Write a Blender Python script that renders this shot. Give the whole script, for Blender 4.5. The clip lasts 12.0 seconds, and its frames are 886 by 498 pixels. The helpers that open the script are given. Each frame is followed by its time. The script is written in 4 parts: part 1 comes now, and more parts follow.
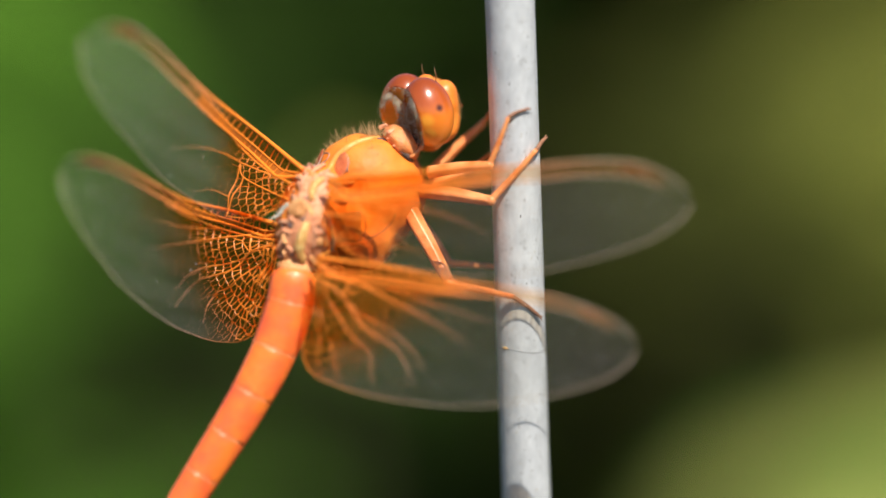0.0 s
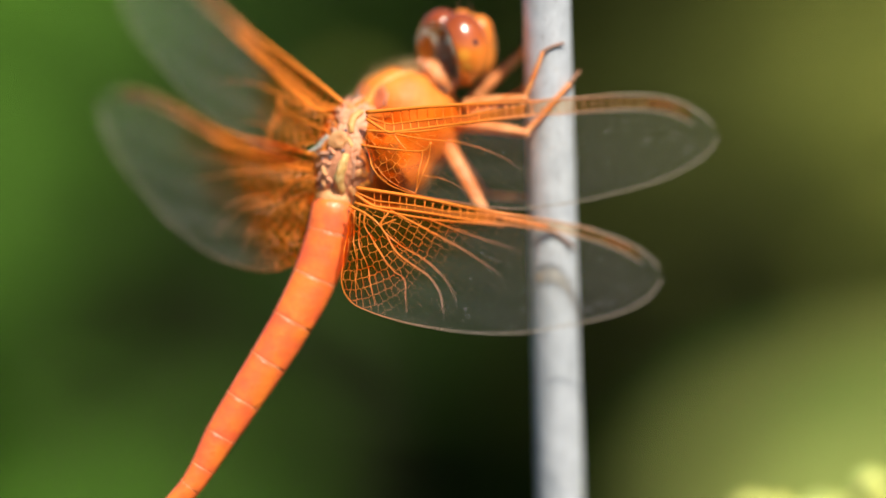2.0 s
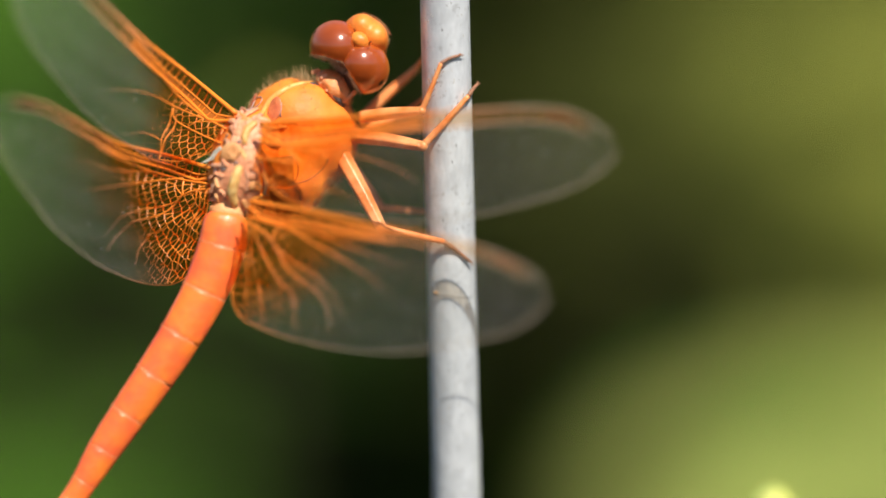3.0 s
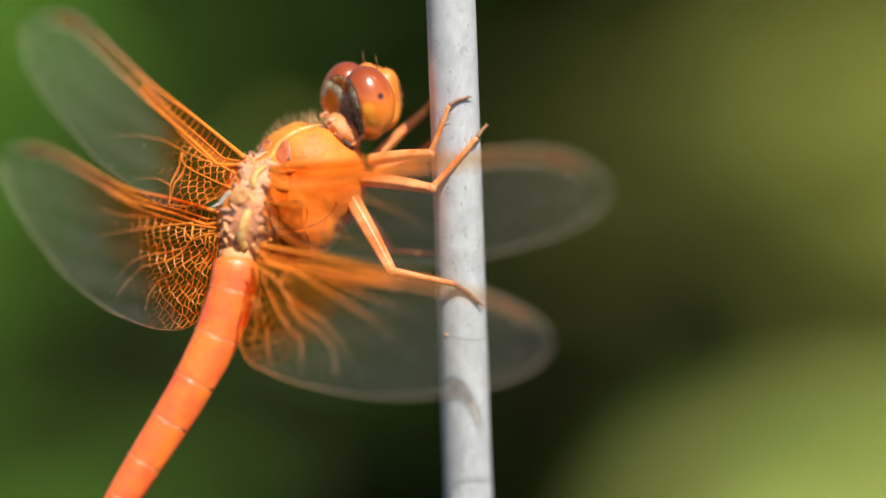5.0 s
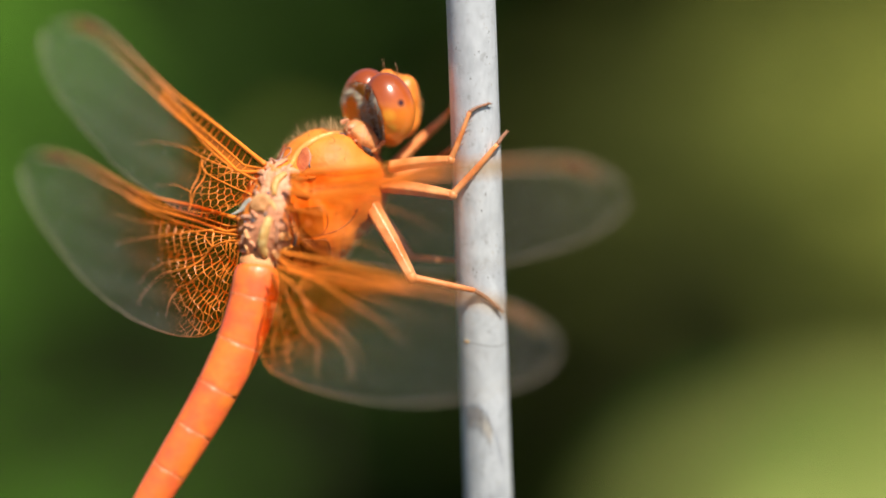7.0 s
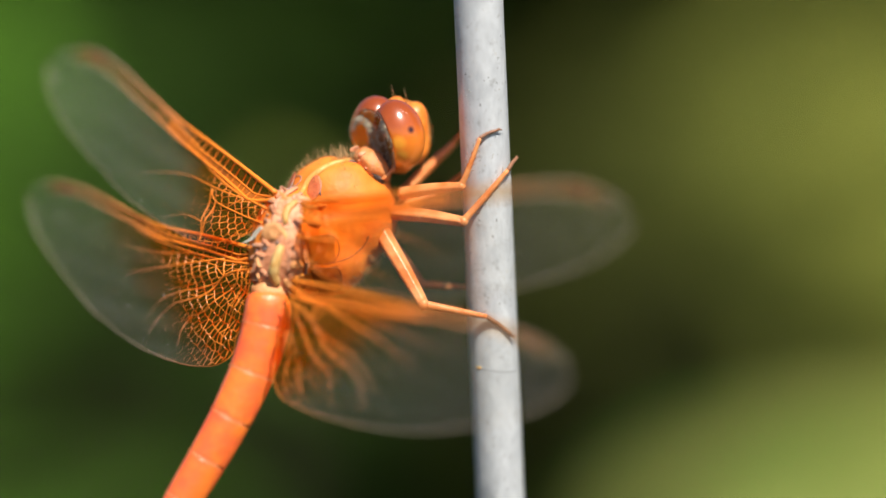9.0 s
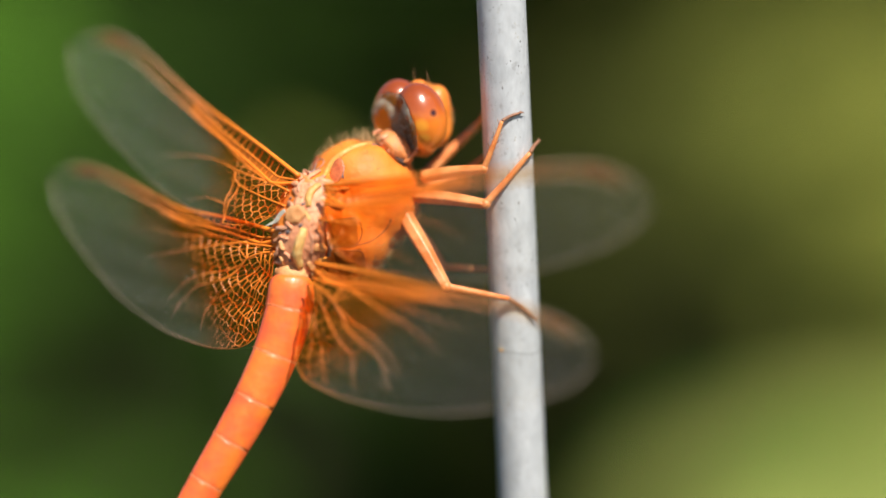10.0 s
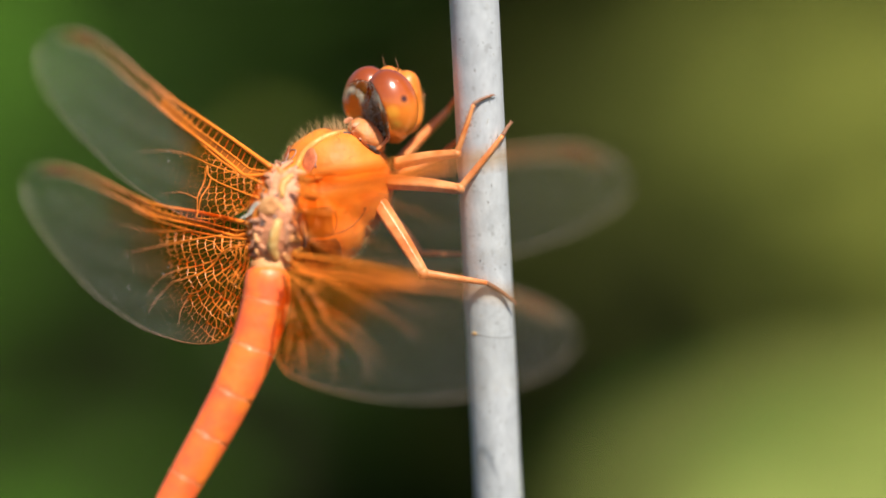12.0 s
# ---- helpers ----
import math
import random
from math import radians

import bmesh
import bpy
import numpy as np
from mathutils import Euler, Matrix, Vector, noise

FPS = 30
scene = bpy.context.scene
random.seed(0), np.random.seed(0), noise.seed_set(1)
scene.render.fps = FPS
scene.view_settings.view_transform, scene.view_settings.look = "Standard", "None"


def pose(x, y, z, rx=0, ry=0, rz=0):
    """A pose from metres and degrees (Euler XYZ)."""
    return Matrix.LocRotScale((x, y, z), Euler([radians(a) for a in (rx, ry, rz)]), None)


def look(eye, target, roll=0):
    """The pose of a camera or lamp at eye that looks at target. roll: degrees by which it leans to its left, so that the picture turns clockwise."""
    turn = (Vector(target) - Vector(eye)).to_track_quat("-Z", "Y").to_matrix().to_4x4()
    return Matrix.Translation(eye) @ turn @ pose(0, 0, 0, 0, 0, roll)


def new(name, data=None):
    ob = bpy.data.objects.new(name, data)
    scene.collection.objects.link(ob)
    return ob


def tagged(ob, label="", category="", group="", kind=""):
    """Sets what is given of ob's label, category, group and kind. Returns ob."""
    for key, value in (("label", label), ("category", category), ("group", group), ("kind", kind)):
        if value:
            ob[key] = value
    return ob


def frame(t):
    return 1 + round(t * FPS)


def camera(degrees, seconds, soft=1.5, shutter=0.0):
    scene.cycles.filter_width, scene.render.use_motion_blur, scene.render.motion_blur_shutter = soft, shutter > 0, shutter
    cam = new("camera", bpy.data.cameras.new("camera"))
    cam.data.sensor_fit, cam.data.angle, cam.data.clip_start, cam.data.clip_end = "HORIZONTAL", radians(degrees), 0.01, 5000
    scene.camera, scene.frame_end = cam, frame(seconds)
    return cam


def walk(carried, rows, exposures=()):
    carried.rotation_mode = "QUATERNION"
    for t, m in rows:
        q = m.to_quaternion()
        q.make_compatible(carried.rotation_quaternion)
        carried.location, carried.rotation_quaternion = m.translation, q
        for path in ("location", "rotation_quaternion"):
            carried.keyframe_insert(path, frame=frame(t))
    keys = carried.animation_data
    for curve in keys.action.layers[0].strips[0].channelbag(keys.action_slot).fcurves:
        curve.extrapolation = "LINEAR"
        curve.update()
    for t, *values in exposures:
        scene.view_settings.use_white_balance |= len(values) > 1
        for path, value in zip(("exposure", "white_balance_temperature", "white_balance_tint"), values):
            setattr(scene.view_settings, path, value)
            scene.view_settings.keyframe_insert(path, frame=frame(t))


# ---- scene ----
from mathutils.bvhtree import BVHTree

# camera: a close handheld macro shot, about 0.3 m from the insect
cam = camera(15.75, 12.0, soft=1.6)
cam.data.dof.use_dof = True
cam.data.dof.focus_distance = 0.3005
cam.data.dof.aperture_fstop = 4.1
walk(cam, [
    (0.0, pose(0.01925, -0.29274, 0.94494, 80.691, 0.658, 1.204)),
    (0.5, pose(0.01748, -0.29443, 0.94469, 80.333, 0.621, 0.932)),
    (1.0, pose(0.01579, -0.29676, 0.94433, 80.572, 0.238, 0.912)),
    (1.5, pose(0.01402, -0.29973, 0.94388, 80.401, 0.407, 0.772)),
    (2.0, pose(0.01391, -0.30032, 0.94433, 79.810, 0.509, 0.834)),
    (2.5, pose(0.01403, -0.29745, 0.94433, 80.012, -0.085, 0.062)),
    (2.7, pose(0.01545, -0.29648, 0.94468, 79.462, -0.143, -0.242)),
    (3.0, pose(0.01753, -0.29435, 0.94523, 79.697, -0.027, -0.258)),
    (3.5, pose(0.01781, -0.29466, 0.94514, 79.845, 0.190, -0.426)),
    (3.7, pose(0.01798, -0.29515, 0.94514, 80.301, 0.140, -0.356)),
    (5.3, pose(0.01986, -0.29371, 0.94489, 80.491, 0.784, 0.333)),
    (5.5, pose(0.02004, -0.29338, 0.94479, 80.031, 1.230, -0.049)),
    (6.0, pose(0.01936, -0.29275, 0.94545, 80.356, 1.336, -0.216)),
    (6.5, pose(0.01849, -0.29366, 0.94595, 80.542, 1.408, 0.275)),
    (6.7, pose(0.01825, -0.29416, 0.94599, 80.432, 0.843, 0.340)),
    (8.3, pose(0.01356, -0.29394, 0.94566, 80.447, 1.032, -0.709)),
    (8.5, pose(0.01347, -0.29439, 0.94573, 80.546, 1.227, -0.857)),
    (9.0, pose(0.01287, -0.29402, 0.94568, 80.955, 1.197, -0.611)),
    (9.5, pose(0.01233, -0.29403, 0.94554, 80.410, 1.470, -0.705)),
    (10.0, pose(0.01115, -0.29508, 0.94613, 80.601, 1.257, -0.546)),
    (10.5, pose(0.00995, -0.29725, 0.94668, 80.430, 1.180, -0.580)),
    (11.0, pose(0.01052, -0.29542, 0.94631, 80.126, 1.306, -0.207)),
    (11.5, pose(0.01110, -0.29439, 0.94591, 79.986, 1.262, -0.668)),
    (12.0, pose(0.01155, -0.29353, 0.94521, 80.415, 1.448, -0.993)),
])

# world and sun
scene.view_settings.exposure = 0.66
SUN = Vector((0.28, -0.52, 0.80)).normalized()
world = bpy.data.worlds.new("sky")
scene.world = world
world.use_nodes = True
wn = world.node_tree.nodes
sky = wn.new("ShaderNodeTexSky")
sky.sky_type = "NISHITA"
sky.sun_disc = False
sky.sun_elevation = math.asin(SUN.z)
sky.sun_rotation = math.atan2(SUN.x, SUN.y)
wn["Background"].inputs[1].default_value = 0.06
world.node_tree.links.new(sky.outputs[0], wn["Background"].inputs[0])
sun = new("sun", bpy.data.lights.new("sun", "SUN"))
sun.data.energy = 4.2
sun.data.angle = radians(0.5)
sun.data.color = (1.0, 0.93, 0.80)
sun.matrix_world = look(SUN * 5, (0, 0, 0))

# the insect's space: x along the picture, y away, z up, tilted with the line of sight; lengths in mm
HERE = Matrix.Translation((0, 0, 0.9)) @ pose(0, 0, 0, -10)


def spot(x, y, z):
    """The place in the world of a point given in mm in the insect's space."""
    return HERE @ Vector((x * 0.001, y * 0.001, z * 0.001))


# ---- materials ----
def mat(name, color, rough=0.5, vary=0.25, scale=900.0, bump=0.15, metal=0.0, second=None, sub=0.0, coat=0.0, fine=None):
    """A surface with two scales of colour variation and fine relief; scale is in cycles per metre."""
    m = bpy.data.materials.new(name)
    m.use_nodes = True
    n, l = m.node_tree.nodes, m.node_tree.links
    b = n["Principled BSDF"]
    co = n.new("ShaderNodeTexCoord")
    big = n.new("ShaderNodeTexNoise")
    big.inputs["Scale"].default_value = scale
    big.inputs["Detail"].default_value = 4
    small = n.new("ShaderNodeTexNoise")
    small.inputs["Scale"].default_value = fine or scale * 6
    small.inputs["Detail"].default_value = 3
    l.new(co.outputs["Object"], big.inputs["Vector"])
    l.new(co.outputs["Object"], small.inputs["Vector"])
    ramp = n.new("ShaderNodeValToRGB")
    ramp.color_ramp.elements[0].position, ramp.color_ramp.elements[1].position = 0.35, 0.65
    dark = second or tuple(c * (1 - vary) for c in color)
    ramp.color_ramp.elements[0].color = (*dark, 1)
    ramp.color_ramp.elements[1].color = (*color, 1)
    l.new(big.outputs["Fac"], ramp.inputs["Fac"])
    mix = n.new("ShaderNodeMix")
    mix.data_type, mix.blend_type = "RGBA", "MULTIPLY"
    mix.inputs["Factor"].default_value = 0.5
    tone = n.new("ShaderNodeValToRGB")
    tone.color_ramp.elements[0].position, tone.color_ramp.elements[1].position = 0.3, 0.7
    tone.color_ramp.elements[0].color = (1 - vary, 1 - vary, 1 - vary, 1)
    l.new(small.outputs["Fac"], tone.inputs["Fac"])
    l.new(ramp.outputs["Color"], mix.inputs["A"])
    l.new(tone.outputs["Color"], mix.inputs["B"])
    l.new(mix.outputs["Result"], b.inputs["Base Color"])
    bm_ = n.new("ShaderNodeBump")
    bm_.inputs["Strength"].default_value = bump
    bm_.inputs["Distance"].default_value = 0.0002
    high = n.new("ShaderNodeMath")
    high.operation = "MULTIPLY_ADD"
    high.inputs[1].default_value = 0.8
    l.new(big.outputs["Fac"], high.inputs[0])
    l.new(small.outputs["Fac"], high.inputs[2])
    l.new(high.outputs[0], bm_.inputs["Height"])
    l.new(bm_.outputs["Normal"], b.inputs["Normal"])
    sheen = n.new("ShaderNodeMapRange")
    sheen.inputs["To Min"].default_value, sheen.inputs["To Max"].default_value = rough * 0.75, rough * 1.3
    l.new(big.outputs["Fac"], sheen.inputs["Value"])
    l.new(sheen.outputs["Result"], b.inputs["Roughness"])
    b.inputs["Metallic"].default_value = metal
    b.inputs["Coat Weight"].default_value = coat
    b.inputs["Coat Roughness"].default_value = 0.08
    if sub:
        b.inputs["Subsurface Weight"].default_value = sub
        b.inputs["Subsurface Radius"].default_value = (0.0012, 0.0005, 0.0002)
        b.inputs["Subsurface Scale"].default_value = 0.6
    return m


M_THORAX = mat("thorax_orange", (0.89, 0.28, 0.03), 0.62, 0.22, 240, 0.4, second=(0.82, 0.19, 0.016))
M_RIDGE = mat("pale_ridge", (0.88, 0.42, 0.10), 0.45, 0.2, 800, 0.2)
M_PLATE = mat("plate_mauve", (0.80, 0.36, 0.19), 0.48, 0.3, 900, 0.6, second=(0.66, 0.25, 0.12), fine=2600)
M_PLATE_O = mat("plate_orange", (0.82, 0.30, 0.085), 0.45, 0.3, 1200, 0.4, second=(0.70, 0.27, 0.12))
M_SHIELD = mat("shield_red", (0.70, 0.21, 0.07), 0.4, 0.3, 900, 0.4, second=(0.58, 0.13, 0.05))
M_PLATE_T = mat("plate_tan", (0.84, 0.42, 0.17), 0.5, 0.3, 900, 0.5, second=(0.70, 0.29, 0.10))
M_PLATE_Y = mat("plate_straw", (0.82, 0.42, 0.12), 0.4, 0.25, 1200, 0.3)
M_PLATE_G = mat("plate_grey", (0.22, 0.17, 0.17), 0.4, 0.35, 1500, 0.4)
M_ABD = mat("abdomen_orange", (0.95, 0.215, 0.03), 0.36, 0.22, 420, 0.35, second=(0.90, 0.135, 0.04), coat=0.12, fine=1400)
M_SEAM = mat("seam_brown", (0.44, 0.11, 0.024), 0.5, 0.3, 1200, 0.2)
M_JOINT = mat("joint_pale", (0.90, 0.34, 0.15), 0.45, 0.3, 900, 0.3, second=(0.84, 0.20, 0.07))
M_ABD_SIDE = mat("abdomen_pink", (0.94, 0.20, 0.085), 0.36, 0.16, 420, 0.3, second=(0.85, 0.12, 0.05), coat=0.2, fine=1400)
M_LEG = mat("leg_orange", (0.88, 0.36, 0.13), 0.38, 0.3, 500, 0.3, second=(0.74, 0.20, 0.045), fine=2600)
M_LEGTIP = mat("foot_brown", (0.33, 0.15, 0.08), 0.5, 0.3, 1500, 0.2)
M_SPINE = mat("spine_brown", (0.30, 0.14, 0.06), 0.5, 0.2, 2000, 0.1)
M_FACE = mat("face_orange", (0.88, 0.29, 0.042), 0.42, 0.2, 700, 0.2, second=(0.80, 0.21, 0.026))
M_NAPE = mat("nape_brown", (0.46, 0.25, 0.10), 0.7, 0.4, 2500, 0.8, second=(0.26, 0.13, 0.055))
M_JAW = mat("jaw_amber", (0.70, 0.33, 0.065), 0.4, 0.25, 700, 0.2, second=(0.56, 0.25, 0.05))
# amber lightened to stand for sunlight glowing through the hollow behind the eye
M_TEMPLE = mat("temple_amber_glow", (0.92, 0.42, 0.05), 0.3, 0.3, 480, 0.2, second=(0.72, 0.25, 0.022), sub=0.4)
M_NECK = mat("neck_dark", (0.20, 0.13, 0.10), 0.6, 0.5, 1500, 0.7, second=(0.08, 0.05, 0.045))
M_PLATE_M = mat("plate_drab", (0.72, 0.36, 0.22), 0.45, 0.3, 1500, 0.5, second=(0.56, 0.25, 0.14))
M_PLATE_C = mat("plate_cream", (0.86, 0.56, 0.22), 0.4, 0.25, 1200, 0.3, second=(0.78, 0.40, 0.11))
M_PLATE_D = mat("plate_olive", (0.64, 0.47, 0.22), 0.55, 0.35, 1500, 0.5, second=(0.36, 0.24, 0.10))
M_PLATE_V = mat("plate_violet_grey", (0.52, 0.36, 0.31), 0.45, 0.3, 1500, 0.4, second=(0.34, 0.22, 0.20))
# flank orange darkened to brown as if under the amber wings' shadow
M_FLANK_SHADE = mat("flank_shade_brown", (0.50, 0.145, 0.010), 0.45, 0.3, 420, 0.3, second=(0.30, 0.075, 0.006), fine=1800)
M_HAIRPALE = mat("hair_pale", (0.72, 0.62, 0.47), 0.6, 0.3, 1500, 0.1, second=(0.46, 0.36, 0.24))
M_HAIR = mat("hair_straw", (0.62, 0.42, 0.20), 0.5, 0.2, 2000, 0.1)
M_WHITE = mat("pale_membrane", (0.50, 0.47, 0.40), 0.4, 0.2, 1500, 0.2)
M_ROD = mat("rod_grey", (0.74, 0.76, 0.80), 0.40, 0.16, 900, 0.10, metal=0.3, second=(0.62, 0.64, 0.68), fine=3600)
# drawn metal: the grain runs along the rod, with a few darker nicks
rn, rl = M_ROD.node_tree.nodes, M_ROD.node_tree.links
rod_co = rn["Texture Coordinate"]
for tex, along in ((rn["Noise Texture"], 0.6), (rn["Noise Texture.001"], 0.35)):
    stretch = rn.new("ShaderNodeMapping")
    stretch.inputs["Scale"].default_value = (1.0, 1.0, along)
    rl.new(rod_co.outputs["Object"], stretch.inputs["Vector"])
    rl.new(stretch.outputs["Vector"], tex.inputs["Vector"])
nick = rn.new("ShaderNodeTexNoise")
nick.inputs["Scale"].default_value = 1500
nick.inputs["Detail"].default_value = 6
rl.new(rod_co.outputs["Object"], nick.inputs["Vector"])
nick_ramp = rn.new("ShaderNodeValToRGB")
nick_ramp.color_ramp.elements[0].position, nick_ramp.color_ramp.elements[1].position = 0.60, 0.70
nick_ramp.color_ramp.elements[0].color, nick_ramp.color_ramp.elements[1].color = (1, 1, 1, 1), (0.60, 0.58, 0.56, 1)
rl.new(nick.outputs["Fac"], nick_ramp.inputs["Fac"])
nick_mix = rn.new("ShaderNodeMix")
nick_mix.data_type, nick_mix.blend_type = "RGBA", "MULTIPLY"
nick_mix.inputs["Factor"].default_value = 0.5
rl.new(rn["Mix"].outputs["Result"], nick_mix.inputs["A"])
rl.new(nick_ramp.outputs["Color"], nick_mix.inputs["B"])
rl.new(nick_mix.outputs["Result"], rn["Principled BSDF"].inputs["Base Color"])


def eye_material():
    """Glossy compound eye: wine red above, orange and amber below, a dark pupil spot and yellow rear blotches."""
    m = mat("eye_red", (0.36, 0.07, 0.02), 0.4, 0.12, 900, 0.03, coat=1.0)
    n, l = m.node_tree.nodes, m.node_tree.links
    b = n["Principled BSDF"]
    b.inputs["Coat Roughness"].default_value = 0.2
    b.inputs["Specular IOR Level"].default_value = 0.12
    b.inputs["Coat IOR"].default_value = 1.7
    co = n.new("ShaderNodeTexCoord")
    sep = n.new("ShaderNodeSeparateXYZ")
    l.new(co.outputs["Object"], sep.inputs[0])
    noi = n.new("ShaderNodeTexNoise")
    noi.inputs["Scale"].default_value = 600
    noi.inputs["Detail"].default_value = 3
    l.new(co.outputs["Object"], noi.inputs["Vector"])
    add = n.new("ShaderNodeMath")
    add.operation = "MULTIPLY_ADD"
    add.inputs[1].default_value = 0.0012
    l.new(noi.outputs["Fac"], add.inputs[0])
    l.new(sep.outputs["Z"], add.inputs[2])
    ma = n.new("ShaderNodeMapRange")
    ma.inputs["From Min"].default_value, ma.inputs["From Max"].default_value = -0.0026, 0.0040
    l.new(add.outputs[0], ma.inputs["Value"])
    r = n.new("ShaderNodeValToRGB")
    keys = ((0.0, (0.62, 0.30, 0.03)), (0.14, (0.74, 0.30, 0.035)), (0.32, (0.82, 0.24, 0.03)), (0.55, (0.80, 0.20, 0.02)), (0.78, (0.44, 0.085, 0.010)), (1.0, (0.29, 0.052, 0.008)))
    while len(r.color_ramp.elements) < len(keys):
        r.color_ramp.elements.new(0.5)
    for e, (at_, c) in zip(r.color_ramp.elements, keys):
        e.position = at_
        e.color = (*c, 1)
    l.new(ma.outputs["Result"], r.inputs["Fac"])
    # both eyes share the marks, mirrored
    fold = n.new("ShaderNodeMath")
    fold.operation = "ABSOLUTE"
    l.new(sep.outputs["X"], fold.inputs[0])
    both = n.new("ShaderNodeCombineXYZ")
    l.new(fold.outputs[0], both.inputs[0])
    l.new(sep.outputs["Y"], both.inputs[1])
    l.new(sep.outputs["Z"], both.inputs[2])
    colour = r.outputs["Color"]
    for place, near, far, c in (((0.0037, -0.0017, 0.0003), 0.0004, 0.0009, (0.82, 0.32, 0.035)), ((0.0033, -0.0014, -0.0011), 0.0004, 0.0009, (0.84, 0.38, 0.05)),
                                ((0.0039, -0.00025, 0.0013), 0.00014, 0.00048, (0.05, 0.008, 0.004))):
        d = n.new("ShaderNodeVectorMath")
        d.operation = "DISTANCE"
        d.inputs[1].default_value = place
        l.new(both.outputs[0], d.inputs[0])
        s = n.new("ShaderNodeMapRange")
        s.inputs["From Min"].default_value, s.inputs["From Max"].default_value = near, far
        s.inputs["To Min"].default_value, s.inputs["To Max"].default_value = 1.0, 0.0
        l.new(d.outputs["Value"], s.inputs["Value"])
        mx = n.new("ShaderNodeMix")
        mx.data_type = "RGBA"
        l.new(s.outputs["Result"], mx.inputs["Factor"])
        l.new(colour, mx.inputs["A"])
        mx.inputs["B"].default_value = (*c, 1)
        colour = mx.outputs["Result"]
    l.new(colour, b.inputs["Base Color"])
    return m


M_EYE = eye_material()


def wing_material(name, vein, amber=0.0155, veil=0.028, stain=0.065):
    """Clear membrane with an amber base, or the veins that turn from orange to grey-brown along the wing."""
    m = bpy.data.materials.new(name)
    m.use_nodes = True
    n, l = m.node_tree.nodes, m.node_tree.links
    b = n["Principled BSDF"]
    co = n.new("ShaderNodeTexCoord")
    sep = n.new("ShaderNodeSeparateXYZ")
    l.new(co.outputs["Object"], sep.inputs[0])
    noi = n.new("ShaderNodeTexNoise")
    noi.inputs["Scale"].default_value = 260
    noi.inputs["Detail"].default_value = 4
    l.new(co.outputs["Object"], noi.inputs["Vector"])
    wob = n.new("ShaderNodeMath")
    wob.operation = "MULTIPLY_ADD"
    wob.inputs[1].default_value = 0.006
    l.new(noi.outputs["Fac"], wob.inputs[0])
    # farther from the leading edge the amber ends sooner
    lead = n.new("ShaderNodeMath")
    lead.operation = "MULTIPLY_ADD"
    lead.inputs[1].default_value = -0.9
    l.new(sep.outputs["Y"], lead.inputs[0])
    l.new(sep.outputs["X"], lead.inputs[2])
    l.new(lead.outputs[0], wob.inputs[2])
    ramp = n.new("ShaderNodeMapRange")
    ramp.inputs["From Min"].default_value, ramp.inputs["From Max"].default_value = amber, amber + 0.006
    l.new(wob.outputs[0], ramp.inputs["Value"])
    col = n.new("ShaderNodeValToRGB")
    if vein:
        col.color_ramp.elements[0].color, col.color_ramp.elements[1].color = (0.88, 0.235, 0.018, 1), (0.42, 0.34, 0.26, 1)
        ramp.inputs["From Min"].default_value, ramp.inputs["From Max"].default_value = 0.014, 0.026
        l.new(ramp.outputs["Result"], col.inputs["Fac"])
        l.new(col.outputs["Color"], b.inputs["Base Color"])
        b.inputs["Roughness"].default_value = 0.45
        return m
    col.color_ramp.elements[0].color, col.color_ramp.elements[1].color = (0.72, 0.24, 0.03, 1), (0.56, 0.57, 0.56, 1)
    l.new(ramp.outputs["Result"], col.inputs["Fac"])
    l.new(col.outputs["Color"], b.inputs["Base Color"])
    b.inputs["Roughness"].default_value = 0.4
    clear = n.new("ShaderNodeBsdfTransparent")
    tint = n.new("ShaderNodeValToRGB")
    tint.color_ramp.elements[0].color, tint.color_ramp.elements[1].color = (0.84, 0.48, 0.13, 1), (0.97, 0.97, 0.96, 1)
    l.new(ramp.outputs["Result"], tint.inputs["Fac"])
    l.new(tint.outputs["Color"], clear.inputs["Color"])
    amount = n.new("ShaderNodeMapRange")
    amount.inputs["To Min"].default_value, amount.inputs["To Max"].default_value = stain, veil
    l.new(ramp.outputs["Result"], amount.inputs["Value"])
    mix = n.new("ShaderNodeMixShader")
    l.new(amount.outputs["Result"], mix.inputs[0])
    l.new(clear.outputs[0], mix.inputs[1])
    l.new(b.outputs[0], mix.inputs[2])
    l.new(mix.outputs[0], n["Material Output"].inputs["Surface"])
    return m


M_MEMBRANE = wing_material("fore_wing_membrane", False, 0.0108, 0.034, 0.04)
M_MEMBRANE_H = wing_material("hind_wing_membrane", False, 0.0125, 0.034, 0.035)
M_MEMBRANE_LF = wing_material("left_fore_membrane", False, 0.0121, 0.05)
M_MEMBRANE_LH = wing_material("left_hind_membrane", False, 0.0158, 0.05)
M_VEIN = wing_material("wing_vein", True)
M_BAND = mat("band_amber", (0.52, 0.20, 0.04), 0.5, 0.3, 500, 0.1, second=(0.38, 0.16, 0.05))
bn, bl = M_BAND.node_tree.nodes, M_BAND.node_tree.links
band_clear, band_mix = bn.new("ShaderNodeBsdfTransparent"), bn.new("ShaderNodeMixShader")
band_clear.inputs["Color"].default_value = (0.95, 0.80, 0.60, 1)
band_mix.inputs[0].default_value = 0.14
bl.new(band_clear.outputs[0], band_mix.inputs[1])
bl.new(bn["Principled BSDF"].outputs[0], band_mix.inputs[2])
bl.new(band_mix.outputs[0], bn["Material Output"].inputs["Surface"])
M_BASE_BAND = mat("band_orange", (0.88, 0.24, 0.018), 0.45, 0.3, 700, 0.2, second=(0.70, 0.19, 0.03))
bn, bl = M_BASE_BAND.node_tree.nodes, M_BASE_BAND.node_tree.links
